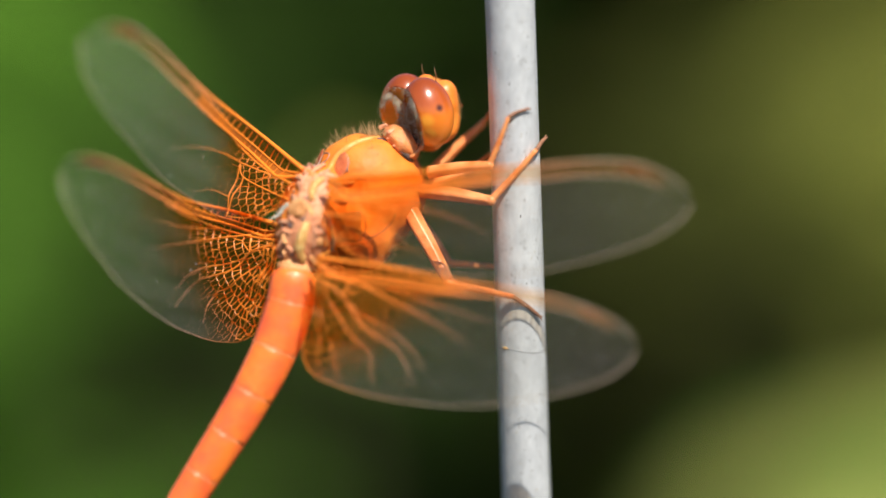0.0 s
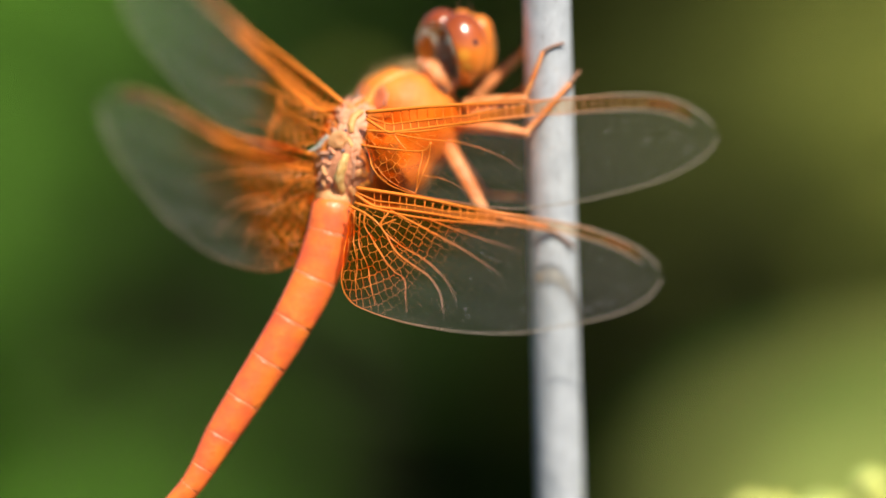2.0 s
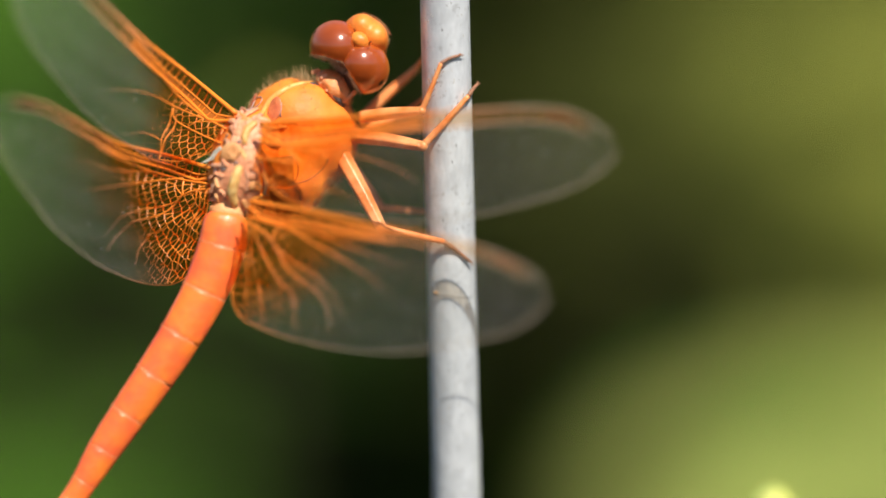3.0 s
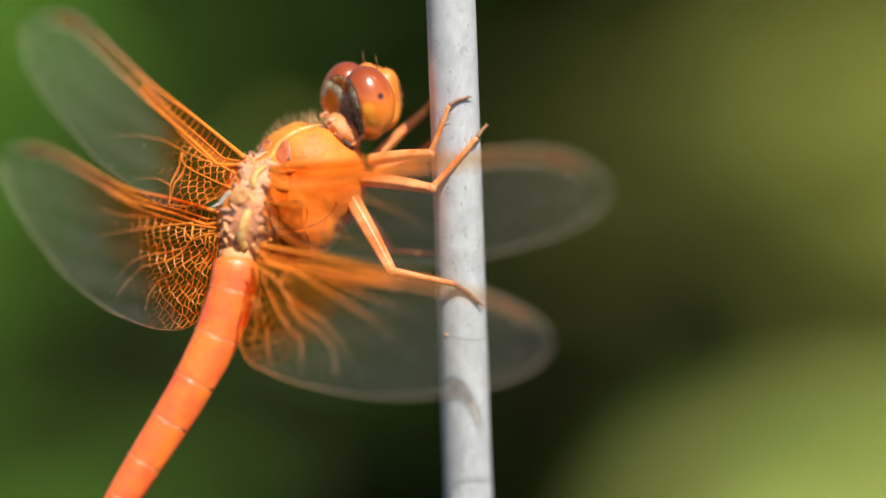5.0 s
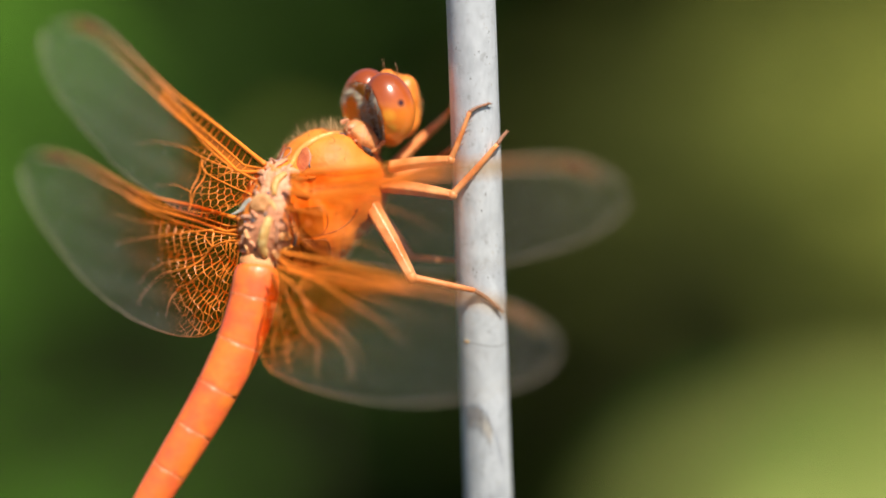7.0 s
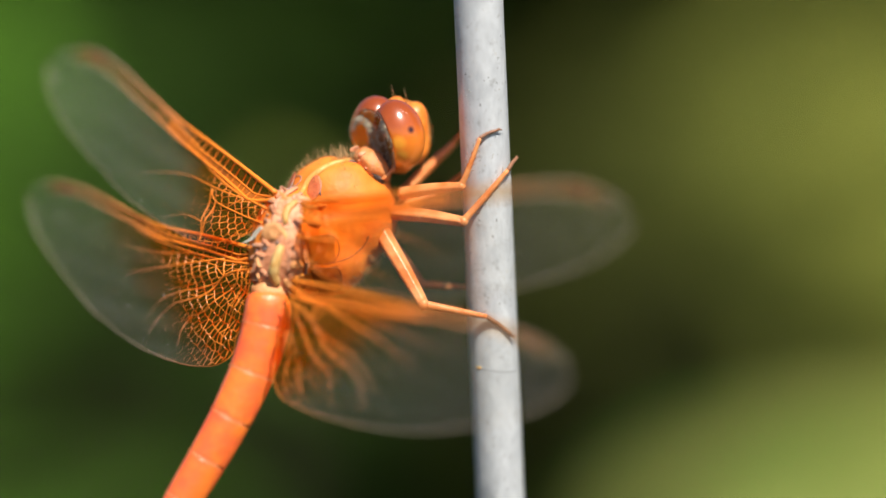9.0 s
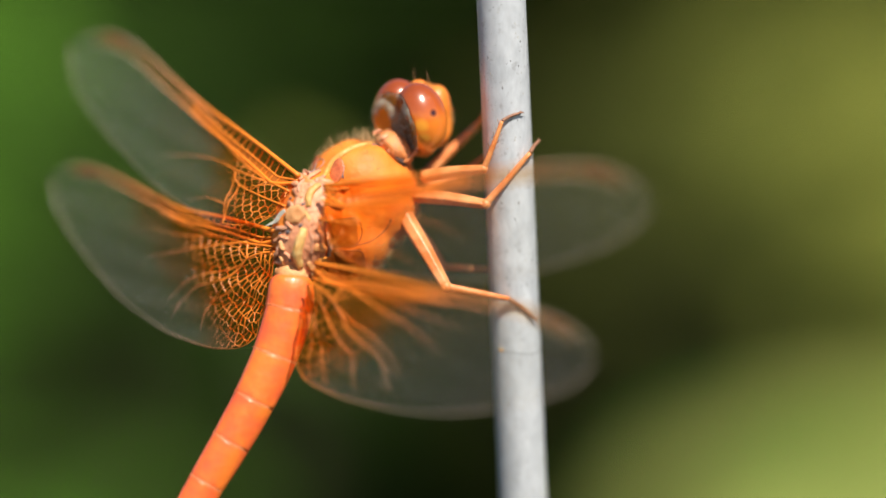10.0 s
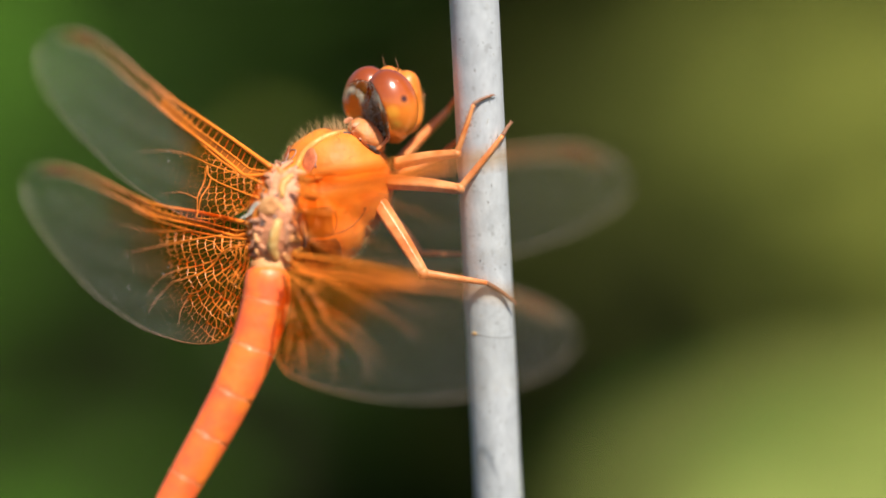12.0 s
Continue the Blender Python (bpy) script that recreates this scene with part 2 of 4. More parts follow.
band_clear, band_mix = bn.new("ShaderNodeBsdfTransparent"), bn.new("ShaderNodeMixShader")
band_clear.inputs["Color"].default_value = (0.92, 0.62, 0.30, 1)
band_mix.inputs[0].default_value = 0.5
bl.new(band_clear.outputs[0], band_mix.inputs[1])
bl.new(bn["Principled BSDF"].outputs[0], band_mix.inputs[2])
bl.new(band_mix.outputs[0], bn["Material Output"].inputs["Surface"])
M_NICK = mat("nick_grey", (0.30, 0.30, 0.31), 0.5, 0.3, 1500, 0.1)
M_DUST = mat("dust_white", (0.62, 0.60, 0.56), 0.7, 0.2, 2000, 0.1)
M_STIGMA = mat("stigma_brown", (0.30, 0.12, 0.03), 0.45, 0.3, 900, 0.2)
bn, bl = M_STIGMA.node_tree.nodes, M_STIGMA.node_tree.links
band_clear, band_mix = bn.new("ShaderNodeBsdfTransparent"), bn.new("ShaderNodeMixShader")
band_clear.inputs["Color"].default_value = (0.95, 0.85, 0.70, 1)
band_mix.inputs[0].default_value = 0.35
bl.new(band_clear.outputs[0], band_mix.inputs[1])
bl.new(bn["Principled BSDF"].outputs[0], band_mix.inputs[2])
bl.new(band_mix.outputs[0], bn["Material Output"].inputs["Surface"])


# ---- mesh helpers ----
def part(name, bm, material, parent=None, label="", smooth=True, unit=0.001):
    """Links a bmesh, built in mm, as one mesh object under a thing or a part."""
    bmesh.ops.scale(bm, vec=(unit, unit, unit), verts=bm.verts)
    me = bpy.data.meshes.new(name)
    bm.to_mesh(me)
    bm.free()
    me.materials.append(material)
    if smooth:
        me.shade_smooth()
    ob = new(name, me)
    ob.parent = parent
    if label:
        tagged(ob, label)
    return ob


def basis(x, y, z=None):
    """A turn from three rough axes; x is kept, y made square to it."""
    x = Vector(x).normalized()
    y = Vector(y)
    y = (y - x * y.dot(x)).normalized()
    return Matrix((x, y, x.cross(y))).transposed()


def blob(bm, c, r, turn=None, u=24, v=14):
    """An ellipsoid."""
    m = Matrix.Translation(c) @ (turn.to_4x4() if turn else Matrix()) @ Matrix.Diagonal((*r, 1))
    return bmesh.ops.create_uvsphere(bm, u_segments=u, v_segments=v, radius=1, matrix=m)["verts"]


def smooth_path(pts, n):
    """Points along a Catmull-Rom curve through pts."""
    p = [Vector(q) for q in pts]
    p = [p[0] * 2 - p[1]] + p + [p[-1] * 2 - p[-2]]
    out = []
    for i in range(1, len(p) - 2):
        for k in range(n):
            t = k / n
            out.append(0.5 * (2 * p[i] + (p[i + 1] - p[i - 1]) * t + (2 * p[i - 1] - 5 * p[i] + 4 * p[i + 1] - p[i + 2]) * t * t
                              + (3 * p[i] - p[i - 1] - 3 * p[i + 1] + p[i + 2]) * t ** 3))
    out.append(p[-2])
    return out


def tube(bm, pts, radii, sides=10, flat=1.0, side_dir=None, cap=True):
    """A round or flattened tube along pts."""
    pts = [Vector(p) for p in pts]
    ref = Vector(side_dir) if side_dir else None
    rings = []
    for i, p in enumerate(pts):
        d = (pts[min(i + 1, len(pts) - 1)] - pts[max(i - 1, 0)]).normalized()
        if ref is None:
            ref = d.orthogonal()
        s = (ref - d * ref.dot(d)).normalized()
        ref = s
        t = d.cross(s)
        r = radii[i] if hasattr(radii, "__len__") else radii
        rings.append([bm.verts.new(p + s * (math.cos(a) * r) + t * (math.sin(a) * r * flat))
                      for a in (2 * math.pi * k / sides for k in range(sides))])
    for a, b in zip(rings, rings[1:]):
        for k in range(sides):
            bm.faces.new((a[k], a[(k + 1) % sides], b[(k + 1) % sides], b[k]))
    if cap:
        bm.faces.new(rings[0][::-1])
        bm.faces.new(rings[-1])
    return rings


def thing(name, label, category, kind="", group=""):
    return tagged(new(name), label, category, group, kind)


# ---- ground ----
bm = bmesh.new()
bmesh.ops.create_grid(bm, x_segments=120, y_segments=120, size=300)
for v in bm.verts:
    v.co.x *= abs(v.co.x / 300) ** 2 + 0.004
    v.co.y *= abs(v.co.y / 300) ** 2 + 0.004
    v.co.z = noise.noise(v.co * 0.8) * 0.04
M_SOIL = mat("dark_soil", (0.022, 0.024, 0.010), 0.95, 0.5, 6, 0.6, second=(0.016, 0.022, 0.007), fine=60)
M_SOIL.node_tree.nodes["Principled BSDF"].inputs["Specular IOR Level"].default_value = 0.05
ground = tagged(part("ground", bm, M_SOIL, unit=1.0), "dark brown garden soil under shrubs", "ground", kind="structure")


# ---- plants behind ----
def leaf(bm, p, d, up, length, width, bend=0.25):
    """One pointed leaf, folded along its midrib."""
    d = Vector(d).normalized()
    side = d.cross(Vector(up)).normalized()
    nor = side.cross(d)
    rows = []
    for s, w in ((0.0, 0.08), (0.3, 0.9), (0.62, 0.85), (1.0, 0.03)):
        c = Vector(p) + d * (s * length) - nor * (bend * length * s * s)
        rows.append([bm.verts.new(c - side * (w * width / 2) + nor * (0.12 * w * width)), bm.verts.new(c),
                     bm.verts.new(c + side * (w * width / 2) + nor * (0.12 * w * width))])
    for a, b in zip(rows, rows[1:]):
        for k in range(2):
            bm.faces.new((a[k], a[k + 1], b[k + 1], b[k]))


def foliage_material(name, color, second):
    m = mat(name, color, 0.6, 0.35, 30, 0.2, second=second, fine=300)
    m.node_tree.nodes["Principled BSDF"].inputs["Specular IOR Level"].default_value = 0.03
    return m


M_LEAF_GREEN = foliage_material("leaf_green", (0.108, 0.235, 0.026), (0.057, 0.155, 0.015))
# deep green darkened well below leaf tone, so the colour holds the hedge's shade
M_LEAF_DEEP_SHADED = foliage_material("leaf_deep_green_shaded", (0.023, 0.060, 0.004), (0.013, 0.036, 0.002))
M_LEAF_OLIVE = foliage_material("leaf_olive", (0.29, 0.312, 0.062), (0.172, 0.196, 0.037))
M_LEAF_LIME = foliage_material("leaf_lime", (0.165, 0.32, 0.055), (0.10, 0.225, 0.03))
M_LEAF_PALE = foliage_material("leaf_pale", (0.42, 0.455, 0.13), (0.26, 0.30, 0.07))
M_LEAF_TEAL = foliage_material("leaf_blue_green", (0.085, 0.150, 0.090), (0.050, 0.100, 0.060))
# moss and olive tones darkened to stand for bushes in half shade
M_LEAF_MOSS_SHADED = foliage_material("leaf_moss_shaded", (0.054, 0.105, 0.020), (0.032, 0.070, 0.011))
M_LEAF_OLIVE_SHADED = foliage_material("leaf_olive_shaded", (0.092, 0.104, 0.024), (0.056, 0.066, 0.015))
M_STEM = mat("stem_brown", (0.085, 0.075, 0.035), 0.8, 0.4, 60, 0.5)


def shrub(name, label, material, seed, count, box, size, root, facing=(0, -0.6, 0.8), stems=7, thick=0.011):
    """A shrub: stems from one root, leaves scattered in a box given in mm in the insect's space."""
    rnd = random.Random(seed)
    t = thing(name, label, "shrub")
    t.matrix_world = Matrix.Translation(root)
    inv = Matrix.Translation(-Vector(root))
    lo, hi = box
    bm_ = bmesh.new()
    for k in range(count):
        p = [rnd.uniform(a, b) for a, b in zip(lo, hi)]
        # big shrubs have a rounded, uneven outline
        q = [2 * (v - a) / (b - a) - 1 for v, a, b in zip(p, lo, hi)]
        if count > 1000 and q[0] ** 4 + q[1] ** 4 + max(0, q[2]) ** 4 > 1.05 + 0.6 * noise.noise(Vector(p) * 0.004):
            continue
        w = inv @ spot(*p)
        a = rnd.uniform(0, 2 * math.pi)
        d = Vector((math.cos(a), math.sin(a) * 0.7, rnd.uniform(-0.7, 0.3)))
        up = Vector(facing) + Vector((rnd.uniform(-0.6, 0.6), rnd.uniform(-0.5, 0.5), rnd.uniform(-0.4, 0.4)))
        s = rnd.uniform(*size) * 0.001
        leaf(bm_, w, d, up, s, s * rnd.uniform(0.4, 0.6))
        if k % max(1, count // stems) == 0:
            mid = w * 0.55 + Vector((rnd.uniform(-0.05, 0.05), rnd.uniform(-0.05, 0.05), 0.05))
            path = smooth_path([(0, 0, 0), mid, w], 5)
            bs = bmesh.new()
            tube(bs, path, [thick * (1 - 0.8 * i / len(path)) for i in range(len(path))], 6)
            part("stem", bs, M_STEM, t, unit=1.0)
    tagged(part("foliage", bm_, material, t, smooth=False, unit=1.0), kind="stuff")
    return t


shrub("dark_hedge", "deep green dense hedge, its own shade put into the leaf colour", M_LEAF_DEEP_SHADED, 3, 4800, ((-1300, 2100, -900), (1300, 2700, 500)), (90, 150), (0.1, 2.5, 0.0), stems=24)
# added crown above the view, only to keep sun off the background
shrub("shading_shrub", "unseen dark green shrub crown added to shade the plants below", M_LEAF_DEEP_SHADED, 4, 2600, ((-1100, 1050, 260), (1100, 2500, 520)), (90, 150), (-0.3, 2.2, 0.0), (0, -0.3, 0.9), 16)
shrub("leafy_shrub", "bright green leafy shrub in the sun", M_LEAF_GREEN, 5, 215, ((-460, 900, 0), (-190, 1040, 170)), (50, 90), (-0.35, 1.0, 0.0))
shrub("low_shrub", "mid green low shrub in half shade", M_LEAF_GREEN, 6, 82, ((-250, 940, -150), (-90, 1000, -92)), (30, 50), (-0.13, 1.05, 0.0))
shrub("dry_shrub", "olive brown half-dry shrub in the sun", M_LEAF_OLIVE, 7, 310, ((176, 880, -62), (350, 1000, 98)), (30, 60), (0.38, 1.05, 0.0))
shrub("lime_shrub", "light yellow-green leafy shrub in full sun", M_LEAF_LIME, 9, 24, ((-450, 820, 5), (-180, 930, 90)), (50, 90), (-0.42, 0.92, 0.0))
shrub("brown_bush", "sparse olive brown bush, half shade put into its colour", M_LEAF_OLIVE_SHADED, 10, 100, ((70, 1010, -80), (300, 1130, 110)), (30, 60), (0.16, 1.12, 0.0), stems=5)
shrub("mossy_bush", "sparse moss green bush, half shade put into its colour", M_LEAF_MOSS_SHADED, 12, 110, ((-290, 1010, -48), (-25, 1130, 150)), (30, 60), (-0.12, 1.12, 0.0), stems=5)
shrub("olive_sprig", "small olive green sprig in the sun", M_LEAF_OLIVE, 14, 4, ((-14, 228, 11), (-6, 252, 19)), (9, 13), (-0.01, 0.30, 0.0), stems=2, thick=0.0012)


def blade_plant():
    """Long pale strap leaves that arch out of one base."""
    rnd = random.Random(11)
    t = thing("strap_leaf_plant", "pale green strap-leaved plant in the sun", "plant")
    root = Vector((0.12, 0.86, 0.0))
    t.matrix_world = Matrix.Translation(root)
    for k in range(110):
        bm_ = bmesh.new()
        blue = k % 6 == 0
        x = rnd.uniform(185, 300) if blue else rnd.uniform(80, 330)
        peak = spot(x, rnd.uniform(700, 860), -105 + (x - 45) * 0.045 - (16 if blue else 0) - abs(rnd.gauss(0, 28))) - root
        end = peak + Vector((rnd.uniform(0.08, 0.16), rnd.uniform(-0.05, 0.05), rnd.uniform(0.0, 0.05)))
        pts = smooth_path([(0, 0, 0), peak * 0.6 + Vector((-0.03, 0, 0)), peak, end], 8)
        n = len(pts) - 1
        tube(bm_, pts, [0.004 + 0.020 * math.sin(math.pi * min(1, 0.15 + 0.85 * i / n)) for i in range(n + 1)], 8, 0.12, (0.2, -0.6, 0.8))
        part("strap_leaf", bm_, M_LEAF_TEAL if blue else M_LEAF_PALE if k % 5 else M_LEAF_LIME, t, unit=1.0)


blade_plant()


def flower():
    """A flat head of small yellow-green bud clusters on thin stalks."""
    rnd = random.Random(17)
    t = thing("yellow_flower", "small yellow-green flower head in bud on a thin stalk", "flower")
    top = spot(52.4, 26, -33.0)
    root = Vector((top.x + 0.02, top.y + 0.05, 0.0))
    t.matrix_world = Matrix.Translation(root)
    top -= root
    fork = top - Vector((0.0, -0.002, 0.022))
    bm_ = bmesh.new()
    tube(bm_, smooth_path([(0, 0, 0), fork * 0.6 + Vector((0.01, 0, 0)), fork], 8), 0.0012, 8)
    part("stalk", bm_, M_LEAF_GREEN, t, unit=1.0)
    # one bud stands up, the others lie lower round it
    for x, y, z, r in ((0, 0, 0, 1.6), (-2.6, 1, -3.4, 2.2), (-6.2, -1, -3.6, 2.3), (-9.6, 0, -3.0, 1.9), (-12.2, 2, -3.2, 1.8), (3.0, 1, -3.6, 2.0),
                       (5.8, -1, -3.4, 1.9), (8.6, 1, -3.0, 2.0), (-4.5, 4, -4.2, 2.3), (2.0, 4, -4.4, 2.3), (-9.0, 4, -4.4, 2.2), (7.0, 4, -4.2, 2.2)):
        c = top + Vector((x, y, z - 1.5)) * 0.001
        bm_ = bmesh.new()
        for m in range(22):
            q = Vector((rnd.gauss(0, 1), rnd.gauss(0, 1), abs(rnd.gauss(0, 1)))).normalized() * r * 0.00075
            blob(bm_, c + q, (0.0007, 0.0007, 0.0008), None, 8, 6)
        tube(bm_, [fork, fork.lerp(c, 0.6) - Vector((0, 0, 0.002)), c], 0.0004, 5)
        part("bud", bm_, M_PETAL, t, unit=1.0)


M_PETAL = mat("petal_yellow", (0.82, 0.76, 0.16), 0.5, 0.2, 300, 0.2, second=(0.66, 0.74, 0.22))
flower()


# ---- rod ----
def rod():
    t = thing("metal_rod", "dull grey galvanised metal rod with fine scratches", "rod")
    foot = spot(20.75, 15.0, -52)
    top = spot(18.78, 1.0, 26)
    d = (top - foot).normalized()
    low = foot - d * (foot.z / d.z + 0.05)
    high = foot + d * 0.35
    t.matrix_world = Matrix.Translation(low)
    bm_ = bmesh.new()
    n = 260
    pts = [(high - low) * (i / n) for i in range(n + 1)]
    rings = tube(bm_, pts, 0.00232, 40)
    for i, ring in enumerate(rings):
        c = pts[i]
        for v in ring:
            k = noise.noise((v.co + low) * 240) * 0.00004 + noise.noise((v.co + low) * 900) * 0.000012
            v.co += (v.co - c).normalized() * k
    part("shaft", bm_, M_ROD, t, unit=1.0)
    # flecks, nicks and one thin ring mark on the side that shows
    rnd = random.Random(91)
    side = d.cross(Vector((0, 1, 0))).normalized()
    near = side.cross(d).normalized()
    if near.y > 0:
        near = -near

    def on_rod(up, turn, lift=0.0):
        """A point of the surface: way from the insect's level up the rod, angle from the near side."""
        c = (spot(0, 0, up) - low).dot(d)
        return d * c + (near * math.cos(turn) + side * math.sin(turn)) * (0.00232 + lift)

    for name, m, count in (("pale_fleck", M_DUST, 110), ("dark_nick", M_NICK, 70)):
        bm_ = bmesh.new()
        for k in range(count):
            up, turn = rnd.uniform(-40, 24), rnd.uniform(-1.4, 1.4)
            r = rnd.uniform(0.00003, 0.00007)
            long = rnd.uniform(0.8, 3.0)
            p = on_rod(up, turn, 0.00001)
            face = (near * math.cos(turn) + side * math.sin(turn))
            blob(bm_, p, (r, r * 0.35, r * long), basis(face.cross(d), face), 8, 5)
        tagged(part(name, bm_, m, t, unit=1.0), kind="stuff")
    bm_ = bmesh.new()
    tube(bm_, [on_rod(-14.2 + 0.25 * math.sin(a * 2), a, -0.00001) for a in (-1.3 + 2.4 * k / 24 for k in range(25))], 0.000035, 6)
    part("ring_mark", bm_, M_NICK, t, "thin dark ring mark", unit=1.0)
    bm_ = bmesh.new()
    turn = (1 if side.x < 0 else -1) * 0.72
    face = near * math.cos(turn) + side * math.sin(turn)
    blob(bm_, on_rod(-13.9, turn), (0.00032, 0.00007, 0.00015), basis(face.cross(d), face), 14, 8)
    part("cream_fleck", bm_, M_PLATE_C, t, "small cream fleck", unit=1.0)
    bm_ = bmesh.new()
    tube(bm_, [(high - low) * s for s in (0.9995, 1.0005, 1.0012)], [0.0026, 0.0026, 0.0018], 24)
    part("end_cap", bm_, M_ROD, t, unit=1.0)


rod()

# ---- dragonfly ----
dragonfly = thing("dragonfly", "orange dragonfly with amber-based clear wings clinging to the grey rod", "dragonfly")
dragonfly.matrix_world = HERE


def blended(shapes, c, k, bumps=0.0, subdivisions=5):
    """One smooth form round c from overlapping ellipsoids (centre, radii, lean about y)."""
    c = Vector(c)
    bm_ = bmesh.new()
    bmesh.ops.create_icosphere(bm_, subdivisions=subdivisions, radius=1)
    for v in bm_.verts:
        d = v.co.normalized()
        rs = []
        for o, r, lean in shapes:
            turn = Matrix.Rotation(-lean, 3, "Y")
            p, q = turn @ (c - Vector(o)), turn @ d
            p = Vector((p.x / r[0], p.y / r[1], p.z / r[2]))
            q = Vector((q.x / r[0], q.y / r[1], q.z / r[2]))
            a, b, e = q.dot(q), p.dot(q), p.dot(p) - 1
            disc = b * b - a * e
            if disc > 0:
                s = (-b + math.sqrt(disc)) / a
                if s > 0:
                    rs.append(s)
        rad = math.log(sum(math.exp(k * s) for s in rs)) / k if rs else 1.0
        v.co = c + d * rad
        v.co += d * (noise.noise(v.co * 0.55) * bumps)
    return bm_


def thorax():
    """The flank and back as one swelling form."""
    shapes = [((5.6, 7.2, 2.5), (5.2, 5.4, 5.2), 0.0), ((0.15, 3.0, -0.2), (3.2, 3.5, 5.3), 0.26),
              ((3.9, 5.9, -1.2), (4.2, 4.3, 4.0), 0.3), ((4.9, 6.1, 4.5), (4.2, 3.9, 3.4), 0.0)]
    return part("thorax", blended(shapes, (3.4, 5.0, 0.8), 2.2, 0.22), M_THORAX, dragonfly, "glossy orange thorax with sparse hairs")


body = thorax()


def curve(keys):
    """A smooth function through a few (place, value) pairs."""
    def f(s):
        s = min(max(s, keys[0][0]), keys[-1][0])
        for i in range(len(keys) - 1):
            if s <= keys[i + 1][0]:
                break
        (x0, y0), (x1, y1) = keys[i], keys[i + 1]
        xa, ya = keys[max(i - 1, 0)]
        xb, yb = keys[min(i + 2, len(keys) - 1)]
        h = x1 - x0
        m0, m1 = (y1 - ya) / (x1 - xa) * h, (yb - y0) / (xb - x0) * h
        t = (s - x0) / h
        return (2 * t ** 3 - 3 * t * t + 1) * y0 + (t ** 3 - 2 * t * t + t) * m0 + (3 * t * t - 2 * t ** 3) * y1 + (t ** 3 - t * t) * m1
    return f


def wing_outline(hind):
    """Length, leading and trailing edge of a wing as functions of the way along it, in mm."""
    if hind:
        lead = curve(((0, 0.2), (0.2, 1.0), (0.4, 1.5), (0.72, 2.7), (0.86, 2.5), (0.94, 1.8), (0.985, 0.8), (1, 0.05)))
        trail = curve(((0, -1.2), (0.02, -6.0), (0.05, -9.4), (0.15, -10.6), (0.38, -10.3), (0.6, -8.8), (0.77, -6.5), (0.9, -4.2), (0.965, -2.5), (0.99, -1.2), (1, -0.05)))
        return 35.4, lead, trail
    lead = curve(((0, 0.2), (0.2, 1.2), (0.55, 2.6), (0.75, 3.5), (0.86, 3.4), (0.94, 2.3), (0.985, 1.0), (1, 0.05)))
    trail = curve(((0, -2.2), (0.03, -5.0), (0.1, -6.9), (0.3, -7.9), (0.45, -8.1), (0.55, -7.6), (0.69, -6.4), (0.865, -4.2), (0.95, -2.4), (0.985, -1.1), (1, -0.05)))
    return 38.6, lead, trail


